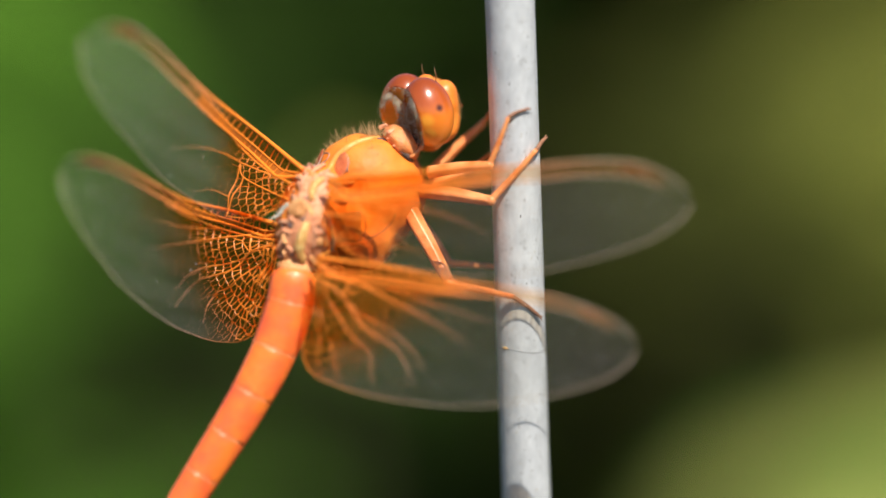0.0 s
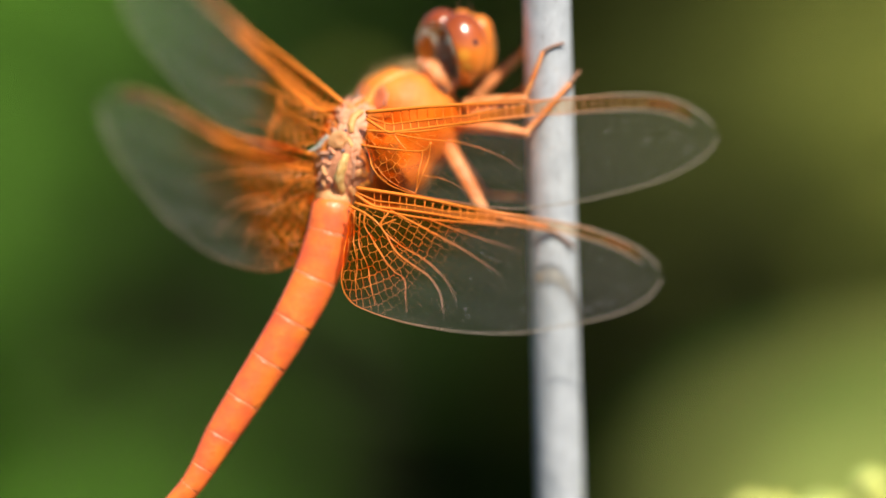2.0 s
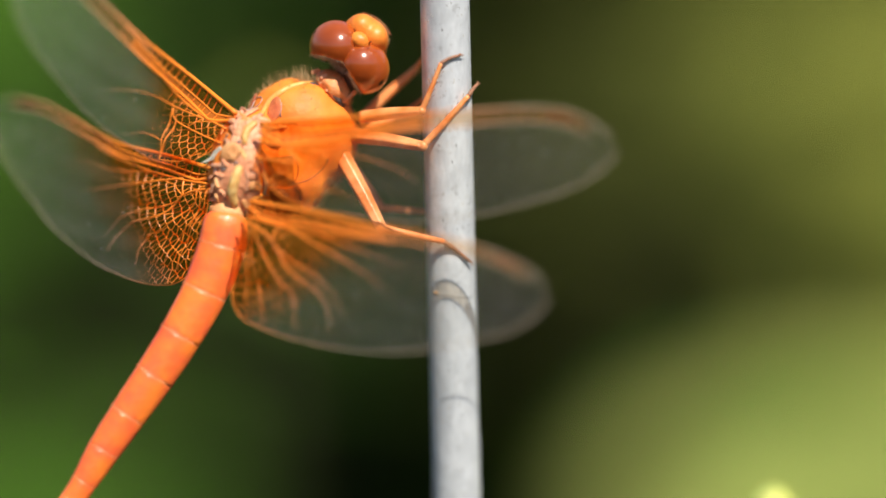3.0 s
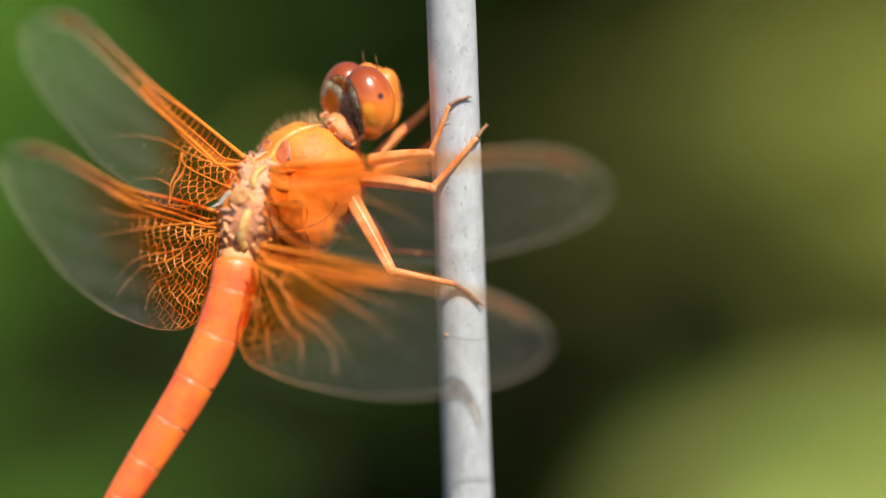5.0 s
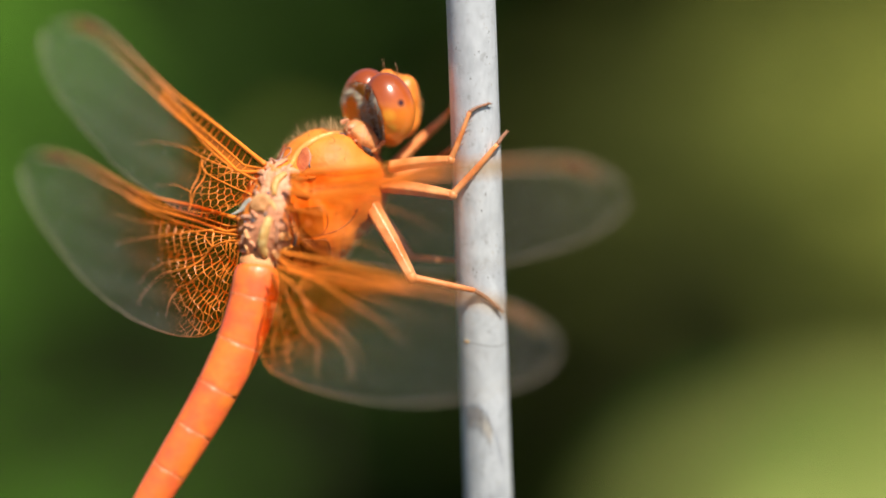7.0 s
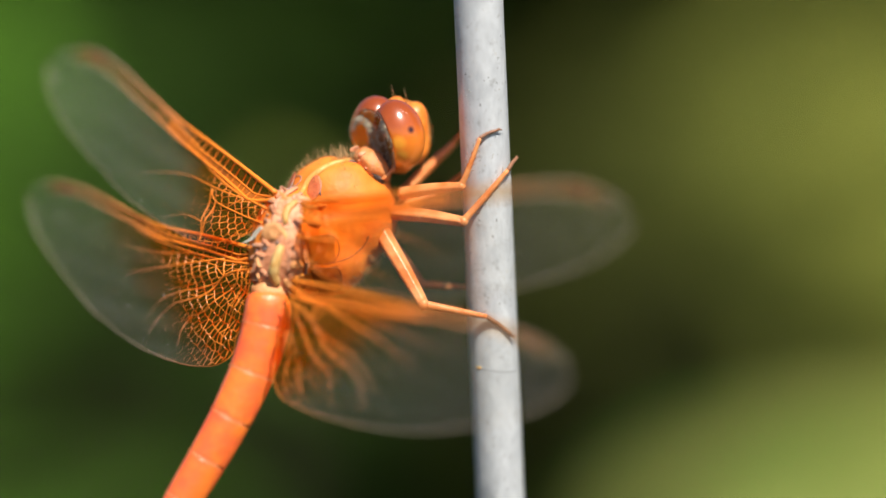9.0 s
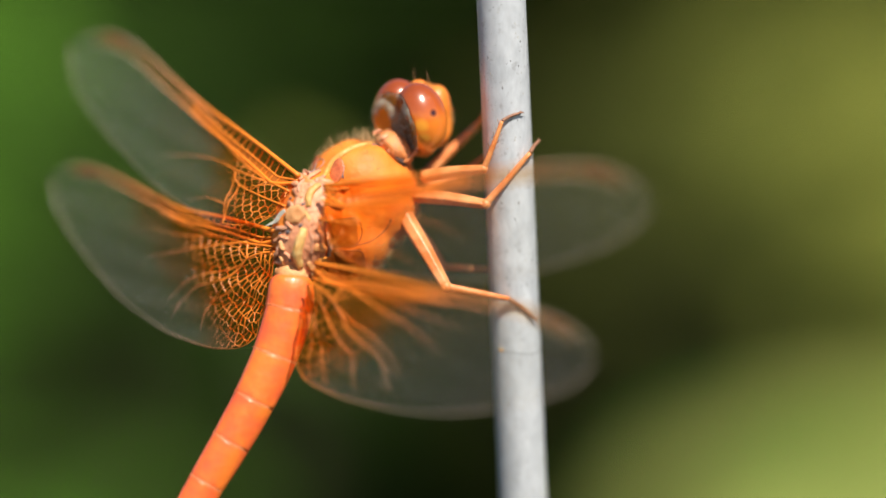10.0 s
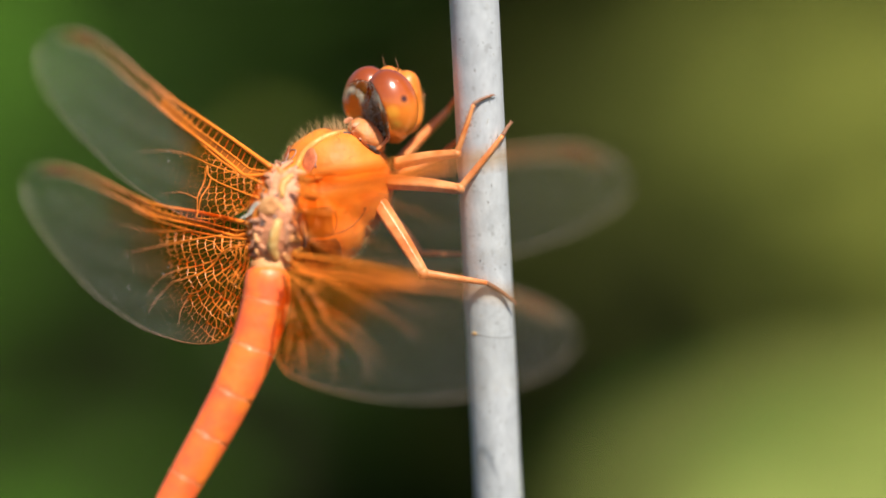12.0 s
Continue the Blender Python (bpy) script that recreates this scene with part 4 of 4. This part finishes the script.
    # pale shoulder ridge and dark seams
    for keys, w, m, name in ((((1.75, 4.1), (2.3, 5.2), (3.1, 6.1), (4.7, 7.1), (7.0, 7.7)), 0.34, M_RIDGE, "shoulder_ridge"),
                             (((2.9, 5.9), (3.5, 5.2), (3.7, 4.2)), 0.10, M_PLATE_G, "seam"), (((6.2, 7.5), (7.2, 7.3), (7.9, 6.7)), 0.14, M_PLATE_G, "seam"),
                             (((3.6, 4.0), (5.6, 3.4), (8.2, 3.6), (10.0, 3.8)), 0.03, M_SEAM, "seam"), (((2.4, 0.1), (4.0, 0.4), (5.1, 0.1), (5.3, -1.2), (4.5, -2.2), (2.6, -2.1)), 0.07, M_SEAM, "seam"),
                             (((4.5, -2.2), (6.2, -1.7), (7.4, -0.8), (8.0, 0.0)), 0.065, M_SEAM, "seam"), (((2.6, -2.5), (4.0, -2.6), (5.2, -2.7), (5.5, -3.7), (5.1, -4.8)), 0.07, M_SEAM, "seam")):
        bm_ = bmesh.new()
        pts = [on_back(q.x, q.y)[0] for q in smooth_path([(x, z, 0) for x, z in keys], 8)]
        tube(bm_, pts, [w * (0.5 + 0.5 * math.sin(math.pi * (i + 1) / (len(pts) + 1))) for i in range(len(pts))], 8)
        part(name, bm_, m, body)
    p, n = on_back(8.0, 0.1)
    bm_ = bmesh.new()
    blob(bm_, p - n * 0.04, (0.20, 0.30, 0.07), n.to_track_quat("Z", "Y").to_matrix(), 14, 8)
    part("breathing_hole", bm_, M_SEAM, body)
    # short hairs, thickest along the shoulder and the lower edge
    bm_ = bmesh.new()
    polys = body.data.polygons
    count = 0
    while count < 900:
        f = polys[rnd.randrange(len(polys))]
        c, n = f.center * 1000, f.normal
        edge = 1 - abs(n.y)
        if n.y > 0.5 or rnd.random() > edge ** 2.5 + 0.03:
            continue
        d = (n + Vector((rnd.uniform(-0.5, 0.5), rnd.uniform(-0.5, 0.5), rnd.uniform(-0.2, 0.6)))).normalized()
        ln = rnd.uniform(0.3, 0.75) * (1.7 if 2.5 < c.x < 7.5 and c.z > 6.5 else 1.0)
        tube(bm_, [c, c + d * ln * 0.6, c + d * ln + Vector((0, 0, 0.08))], [0.022, 0.016, 0.004], 3, cap=False)
        count += 1
    for k in range(34):
        a = Vector((6.3 + rnd.uniform(-0.9, 0.9), 4.4 + rnd.uniform(-0.6, 1.2), 7.6))
        tube(bm_, [a, a + Vector((rnd.uniform(-0.9, 0.1), rnd.uniform(-0.3, 0.3), rnd.uniform(0.9, 1.7)))], [0.035, 0.006], 3, cap=False)
    for k in range(120):
        p, n = on_back(-1.2 + rnd.uniform(-1.6, 1.6), -4.9 + rnd.uniform(-0.8, 0.6))
        tube(bm_, [p, p + n * 0.5 + Vector((rnd.uniform(-0.6, 0.6), rnd.uniform(-0.4, 0.1), rnd.uniform(-0.9, 0.1)))], [0.035, 0.006], 3, cap=False)
    tagged(part("hair", bm_, M_HAIR, body, "fine straw-coloured hairs"), kind="stuff")


back_plates(body)


KEEL = math.radians(-125)
ABDOMEN = Vector((-1.4, 1.0, -4.8))


def abdomen():
    root = new("abdomen")
    root.parent = dragonfly
    root.location = ABDOMEN * 0.001
    path = smooth_path([(-1.4, 1.0, -4.8), (-1.7, 0.9, -7.9), (-3.2, 0.7, -12.2), (-5.3, 0.4, -16.3), (-7.6, 0.2, -20.1), (-10.0, 0.0, -23.8), (-12.1, -0.2, -27.1), (-13.8, -0.4, -30.1), (-15.0, -0.5, -31.9), (-16.8, -0.6, -33.8)], 12)
    path = [p - ABDOMEN for p in path]
    width = curve(((0, 1.45), (0.05, 1.75), (0.2, 2.02), (0.5, 2.2), (1, 2.28), (2, 2.2), (3, 2.06), (4, 1.94), (5, 1.78), (6, 1.58), (7, 1.25), (8, 1.12), (9, 0.95)))
    cuts = (0.0, 1, 2, 3, 4, 5, 6, 7, 8, 9)
    across = Vector((0.87, 0.10, 0.40))
    for a, b in zip(cuts, cuts[1:]):
        bm_ = bmesh.new()
        pts, rad_ = [], []
        for k in range(17):
            t = k / 16
            s = a + (b - a) * t
            i = min(len(path) - 2, int(s * 12))
            pts.append(path[i].lerp(path[i + 1], s * 12 - i))
            rad_.append(width(s) * (0.992 + 0.014 * math.sin(math.pi * t) + (0.004 if t > 0.85 else 0)))
        rings = tube(bm_, pts, rad_, 40, 0.64, across)
        # a low keel along the back and flattened sides
        for ring, c in zip(rings, pts):
            for m, v in enumerate(ring):
                ang = 2 * math.pi * m / 40
                dv = v.co - c
                k = math.cos(ang - KEEL)
                v.co = c + dv * (1 + 0.10 * max(0, k) ** 10 - 0.05 * max(0, math.cos(ang - KEEL - 0.75)) ** 6 - 0.05 * max(0, math.cos(ang - KEEL + 0.75)) ** 6)
        seg = part("segment", bm_, M_ABD, root)
        seg.data.materials.append(M_ABD_SIDE)
        for f in seg.data.polygons[: 16 * 40]:
            ang = 2 * math.pi * ((f.index % 40) + 0.5) / 40
            if math.pi * 0.86 < ang < math.pi * 1.42:
                f.material_index = 1
        if a > 0:
            bm_ = bmesh.new()
            tube(bm_, [pts[0] - (pts[1] - pts[0]) * 0.32, pts[0] + (pts[1] - pts[0]) * 0.26], [rad_[0] * 1.006, rad_[0] * 1.006], 40, 0.65, across)
            part("joint", bm_, M_JOINT, seg)
    for k in (-1, 1):
        bm_ = bmesh.new()
        e = path[-1]
        tube(bm_, [e + Vector((0.5 * k, 0, 0.2)), e + Vector((0.6 * k - 0.5, -0.1, -0.9)), e + Vector((0.35 * k - 1.1, -0.1, -2.0))], [0.42, 0.38, 0.1], 10)
        part("clasper", bm_, M_ABD, root)
    return root


TAIL = abdomen()


def leg(name, hip, knee, ankle, foot, thick, seed, hairs=True):
    """Thigh, shin with spines and a foot that ends in two claws."""
    rnd = random.Random(seed)
    thick *= 0.88
    root = new(name)
    root.parent = dragonfly
    hip, knee, ankle, foot = (Vector(p) for p in (hip, knee, ankle, foot))
    bm_ = bmesh.new()
    pts = smooth_path([hip, hip.lerp(knee, 0.5) + Vector((0, -0.1, 0.1)), knee], 8)
    rings = tube(bm_, pts, [thick * (1.22 + 0.12 * math.sin(math.pi * i / 16) - 0.42 * i / 16) for i in range(17)], 20, 0.86)
    for ring, c in zip(rings, pts):
        for m, v in enumerate(ring):
            # lengthwise keels with grooves between
            v.co = c + (v.co - c) * (1 + 0.10 * math.cos(5 * 2 * math.pi * m / 20))
    blob(bm_, knee, (thick * 0.85,) * 3, None, 12, 8)
    part("thigh", bm_, M_LEG, root)
    bm_ = bmesh.new()
    pts = smooth_path([knee, knee.lerp(ankle, 0.5) + Vector((0.05, -0.1, 0)), ankle], 8)
    tube(bm_, pts, [thick * (0.62 - 0.25 * i / 16) for i in range(17)], 12)
    shin = part("shin", bm_, M_LEG, root)
    bm_ = bmesh.new()
    d = (ankle - knee)
    side = d.cross(Vector((0, 1, 0))).normalized()
    for k in range(7):
        s = 0.18 + 0.74 * k / 6
        for sg in (-1, 1):
            p = knee.lerp(ankle, s) + side * (sg * thick * 0.4)
            tube(bm_, [p, p + side * (sg * rnd.uniform(0.25, 0.45)) + d.normalized() * 0.4 + Vector((0, -0.15, 0))], [0.035, 0.010], 4)
    tagged(part("spine", bm_, M_SPINE, shin), kind="stuff")
    bm_ = bmesh.new()
    pts = smooth_path([ankle, ankle.lerp(foot, 0.5) + Vector((0, 0.0, 0.1)), foot], 6)
    tube(bm_, pts, [thick * (0.36 - 0.1 * i / 12) for i in range(13)], 10)
    e = (foot - ankle).normalized()
    for sg in (-1, 1):
        tube(bm_, [foot, foot + e * 0.35 + side * 0.12 * sg, foot + e * 0.45 + side * 0.15 * sg + Vector((0, 0.3, -0.1))], [0.09, 0.07, 0.02], 6)
    part("foot", bm_, M_LEGTIP, root)
    return root


leg("leg", (11.2, 5.2, 4.3), (16.9, 2.3, 4.8), (18.7, 1.2, 9.2), (20.3, 1.55, 9.9), 0.58, 1)
leg("leg", (10.4, 5.2, 2.6), (17.0, 2.6, 1.5), (21.3, 2.5, 6.2), (22.1, 3.7, 7.3), 0.68, 2)
leg("leg", (8.8, 5.2, 1.6), (13.1, 2.9, -6.2), (19.0, 4.15, -7.5), (21.4, 5.3, -9.3), 0.76, 3)
leg("leg", (11.4, 8.0, 4.5), (16.3, 8.6, 9.0), (18.4, 6.4, 11.8), (19.6, 6.0, 12.3), 0.5, 4)
leg("leg", (11.0, 8.5, 3.0), (15.0, 9.2, 4.6), (18.2, 7.0, 7.0), (19.0, 6.8, 7.8), 0.5, 5)
leg("leg", (9.0, 8.5, 1.0), (12.9, 9.2, -4.3), (17.8, 8.6, -4.7), (19.4, 8.9, -5.6), 0.5, 6)


def head():
    """Two big eyes that meet on top, an orange face, a hairy nape; x to its right, y to the front, z up; mm."""
    rnd = random.Random(77)
    root = new("head")
    root.parent = dragonfly

    def lump(name, c, r, m, label="", turn=None, rough=0.0, u=30, v=18):
        bm_ = bmesh.new()
        blob(bm_, c, r, turn, u, v)
        bm_.normal_update()
        for w in bm_.verts:
            w.co += w.normal * noise.noise(w.co * 1.5) * rough
        return part(name, bm_, m, root, label)

    def back_of(z, x=2.0):
        """How far back the eyes reach: farther outwards and upwards."""
        return -1.48 - 0.13 * z - 0.42 * (abs(x) - 2.0)

    lump("skull", (0, 0.8, -1.0), (2.7, 1.6, 2.9), M_JAW, "olive-amber cheeks", rough=0.1)
    for sg in (-1, 1):
        bm_ = bmesh.new()
        blob(bm_, (1.68 * sg, 0.0, 0.45), (2.42, 2.45, 3.35), Matrix.Rotation(-0.20 * sg, 3, "Y"), 72, 52)
        edge, bowl = [], set()
        bm_.verts.index_update()
        for v in bm_.verts:
            # narrower towards the cheek, hollow behind
            low = max(0.0, -v.co.z) / 3.0
            v.co.y = v.co.y * (1 - 0.12 * low) + 0.15 * low
            cut = back_of(v.co.z, v.co.x)
            if v.co.y < cut:
                deep = cut - v.co.y
                if deep > 0.16:
                    bowl.add(v.index)
                if deep < 0.22:
                    edge.append(v.co.copy())
                v.co.y = cut - 0.10 * math.sin(min(1.0, deep / 0.2) * math.pi) + 0.35 * (1 - math.exp(-max(0.0, deep - 0.12) / 0.35))
        eye = part("eye", bm_, M_EYE, root, "glossy wine-red compound eye, orange below")
        eye.data.materials.append(M_TEMPLE)
        for f in eye.data.polygons:
            if all(i in bowl for i in f.vertices):
                f.material_index = 1
        bm_ = bmesh.new()
        for p in edge:
            d = Vector((rnd.uniform(-0.25, 0.25), -rnd.uniform(0.05, 0.45), rnd.uniform(-0.5, 0.15)))
            o = p + Vector((0, back_of(p.z, p.x) - p.y, 0))
            tube(bm_, [o, o + d], [0.022, 0.005], 3, cap=False)
        for k in range(260):
            # tan down over the upper inner part of the hollow
            a, s = rnd.uniform(0.3, 2.9), rnd.uniform(0.7, 1.0)
            p = Vector((sg * (1.75 - 1.1 * s * math.cos(a)), 0, 0.5 + 1.9 * s * math.sin(a)))
            p.y = back_of(p.z, p.x) + 0.1
            tube(bm_, [p, p + Vector((rnd.uniform(-0.3, 0.3), -rnd.uniform(0.2, 0.5), -rnd.uniform(0.1, 0.6)))], [0.025, 0.006], 3, cap=False)
        tagged(part("hair", bm_, M_HAIRPALE, root, "pale tan down behind the eye"), kind="stuff")
    # face: broad frons with two swellings and the lips as one smooth form, a small bulb between the eyes
    bm_ = blended([((0, 2.6, 0.6), (2.25, 1.7, 1.8), 0), ((0.85, 2.9, 1.5), (0.95, 1.05, 1.15), 0), ((-0.85, 2.9, 1.5), (0.95, 1.05, 1.15), 0),
                   ((0, 2.5, -1.0), (2.2, 1.85, 1.9), 0), ((0, 1.9, -1.9), (2.3, 1.7, 1.5), 0)], (0, 2.2, -0.4), 3.2, 0.08)
    part("face", bm_, M_FACE, root, "smooth orange face with a swollen forehead, paler below")
    lump("vertex", (0.0, 1.5, 2.75), (0.95, 0.75, 0.80), M_FACE, "small orange bulb between the eyes", rough=0.04)
    bm_ = bmesh.new()
    for keys in (((-1.7, 4.15, 0.05), (-0.7, 4.5, -0.1), (0, 4.55, 0.0), (0.7, 4.5, -0.1), (1.7, 4.15, 0.05)), ((-1.6, 3.6, -1.75), (0, 4.1, -1.85), (1.6, 3.6, -1.75))):
        tube(bm_, smooth_path(keys, 6), 0.06, 6)
    part("seam", bm_, M_SEAM, root)
    lump("nape", (0.05, -0.80, -0.6), (0.62, 0.5, 2.0), M_NAPE, "brown hairy nape", rough=0.2)
    bm_ = bmesh.new()
    for k in range(200):
        a, r = rnd.uniform(0, 6.283), math.sqrt(rnd.random())
        p = Vector((0.6 * r * math.cos(a), -1.25 - rnd.uniform(0, 0.15), -0.4 + 2.1 * r * math.sin(a)))
        tube(bm_, [p, p + Vector((rnd.uniform(-0.35, 0.35), -rnd.uniform(0.15, 0.5), rnd.uniform(-0.5, 0.3)))], [0.035, 0.006], 3, cap=False)
    for k in range(260):
        # pale fringe along the inner rear edge of each eye
        z = rnd.uniform(-2.4, 1.6)
        p = Vector((rnd.choice((-1, 1)) * (0.95 + rnd.uniform(-0.15, 0.2)), back_of(z, 0.95) - 0.1, z))
        tube(bm_, [p, p + Vector((rnd.uniform(-0.4, 0.4), -rnd.uniform(0.2, 0.5), rnd.uniform(-0.3, 0.3)))], [0.045, 0.01], 3, cap=False)
    tagged(part("hair", bm_, M_HAIRPALE, root, "short pale grey hairs of the nape"), kind="stuff")
    bm_ = bmesh.new()
    for k in range(420):
        a, b = rnd.uniform(-1.5, 1.9), rnd.uniform(-1.2, 1.2)
        d = Vector((math.sin(b), math.cos(a) * math.cos(b), math.sin(a) * math.cos(b)))
        p = Vector((0, 2.6, -0.1)) + Vector((d.x * 2.15, d.y * 1.9, d.z * 2.6))
        tube(bm_, [p * 0.99, p + d * rnd.uniform(0.15, 0.35)], [0.018, 0.004], 3, cap=False)
    tagged(part("hair", bm_, M_HAIR, root, "pale short hairs of the face"), kind="stuff")
    for sg in (-1, 1):
        bm_ = bmesh.new()
        tube(bm_, [(0.85 * sg, 1.9, 2.5), (1.0 * sg, 2.0, 3.4), (0.95 * sg, 1.9, 4.4)], [0.08, 0.04, 0.012], 6)
        part("antenna", bm_, M_SPINE, root)
    return root


HEAD = head()


def neck():
    bm_ = bmesh.new()
    tube(bm_, smooth_path([(8.2, 5.6, 6.0), (9.2, 5.9, 7.2), (9.9, 6.0, 8.5)], 5), [1.8, 1.7, 1.6, 1.5, 1.35, 1.25, 1.15, 1.1, 1.0, 0.95, 0.95], 18)
    for v in bm_.verts:
        v.co += v.normal * noise.noise(v.co * 1.7) * 0.2
    collar = part("neck", bm_, M_NECK, dragonfly, "dark hairy neck")
    rnd = random.Random(55)
    bm_ = bmesh.new()
    blob(bm_, (8.6, 5.4, 7.1), (2.0, 1.8, 1.25), Matrix.Rotation(0.75, 3, "Y"), 44, 26)
    for v in bm_.verts:
        v.co += v.normal * (0.12 - 0.4 * abs(noise.noise(v.co * 0.7)) + noise.noise(v.co * 2.6) * 0.08 + noise.noise(v.co * 6) * 0.05)
    part("collar", bm_, M_PLATE_O, collar, "pinkish orange collar")
    bm_ = bmesh.new()
    for k in range(240):
        a, h = rnd.uniform(0, 6.283), rnd.random()
        o = Vector((8.8 + 1.0 * h, 5.8, 6.9 + 1.5 * h))
        d = Vector((0.82 * math.cos(a), math.sin(a), -0.57 * math.cos(a)))
        tube(bm_, [o + d * (1.6 - 0.5 * h), o + d * (2.0 - 0.4 * h) + Vector((rnd.uniform(-0.3, 0.1), rnd.uniform(-0.2, 0.2), rnd.uniform(-0.1, 0.4)))], [0.035, 0.008], 3, cap=False)
    tagged(part("hair", bm_, M_SPINE, collar, "dark brown hairs"), kind="stuff")
    for k in range(9):
        a = rnd.uniform(-1.4, 1.4)
        c = Vector((8.3, 4.1, 7.3)) + Vector((1.3 * a, 0.25 * a * a + rnd.uniform(-0.35, 0.3), -1.0 * a + rnd.uniform(-0.25, 0.25)))
        bm_ = bmesh.new()
        blob(bm_, c, (rnd.uniform(0.14, 0.26), 0.16, rnd.uniform(0.4, 0.9)), Matrix.Rotation(rnd.uniform(0.7, 1.5), 3, "Y"), 14, 9)
        for v in bm_.verts:
            v.co += v.normal * noise.noise(v.co * 2.6) * 0.18
        part("neck_plate", bm_, rnd.choice((M_PLATE, M_PLATE_O)), collar)
    bm_ = bmesh.new()
    blob(bm_, (-1.3, 1.6, -4.7), (1.7, 1.5, 1.2), None, 24, 14)
    for v in bm_.verts:
        v.co += v.normal * noise.noise(v.co * 1.5) * 0.25
    part("waist", bm_, M_PLATE_T, dragonfly, "tan hairy waist")


neck()


def facing(c, r, f):
    """A pose of the head from its middle in mm, its right and its front."""
    r, f = Vector(r), Vector(f)
    f.normalize()
    r = (r - f * r.dot(f)).normalized()
    turn = Matrix((r, f, r.cross(f))).transposed().to_4x4()
    return Matrix.Translation(Vector(c) * 0.001) @ turn


def spread(root, x, z, chord):
    """A wing's pose: how far it reaches along the picture and up."""
    return Matrix.Translation(root[1].translation) @ basis((x, -math.sqrt(1 - x * x - z * z), z), chord).to_4x4()


def swing(deg):
    """The abdomen's pose, turned about its base in the picture's plane."""
    return Matrix.Translation(ABDOMEN * 0.001) @ Matrix.Rotation(math.radians(deg), 4, "Y")


def motions():
    calm = facing((10.1, 5.5, 9.75), (0.55, -0.80, -0.22), (0.76, 0.58, 0.28))
    up = facing((10.05, 5.2, 9.9), (0.77, -0.05, -0.64), (0.61, 0.12, 0.78))
    side = facing((9.2, 5.2, 10.3), (0.10, -0.97, 0.20), (0.55, 0.20, 0.81))
    walk(HEAD, [(0, calm), (2.6, calm), (2.7, up), (3.1, up), (3.2, calm), (11.4, calm), (11.5, side), (11.6, side), (11.7, calm), (12.0, calm)])
    fore, hind = (0.04, 0.0, 1.0), (0.28, 0.0, 0.96)
    walk(WING_RF[0], [(t, spread(WING_RF, x, z, fore)) for t, x, z in
                      ((0, 0.975, -0.070), (1.5, 0.966, -0.076), (2.5, 0.946, -0.077), (3.0, 0.953, -0.073), (3.5, 0.927, -0.076), (5.5, 0.913, -0.078), (9.5, 0.862, -0.079), (10.5, 0.852, -0.077), (12, 0.871, -0.079))])
    walk(WING_RH[0], [(t, spread(WING_RH, x, z, hind)) for t, x, z in
                      ((0, 0.938, -0.270), (1.5, 0.919, -0.275), (2.5, 0.897, -0.271), (3.5, 0.862, -0.285), (5.5, 0.856, -0.296), (6.5, 0.833, -0.290), (9.5, 0.801, -0.290), (12, 0.806, -0.292))])
    walk(TAIL, [(t, swing(a)) for t, a in ((0, 0), (1.5, 0.2), (2.5, 0), (3.0, 1.5), (3.5, -0.4), (5.5, 0), (6.5, -1.0), (9.5, -0.9), (10.5, -1.1), (11.0, -0.2), (11.5, 0.8), (12, 0.0))])
    # near the end the body sinks a little about its feet
    pivot = Matrix.Translation((0.0215, 0.0035, 0.006))
    walk(dragonfly, [(t, HERE @ pivot @ pose(0, 0, 0, 0, a) @ pivot.inverted()) for t, a in ((0, 0), (11.5, 0), (12.0, -1.9))])


motions()
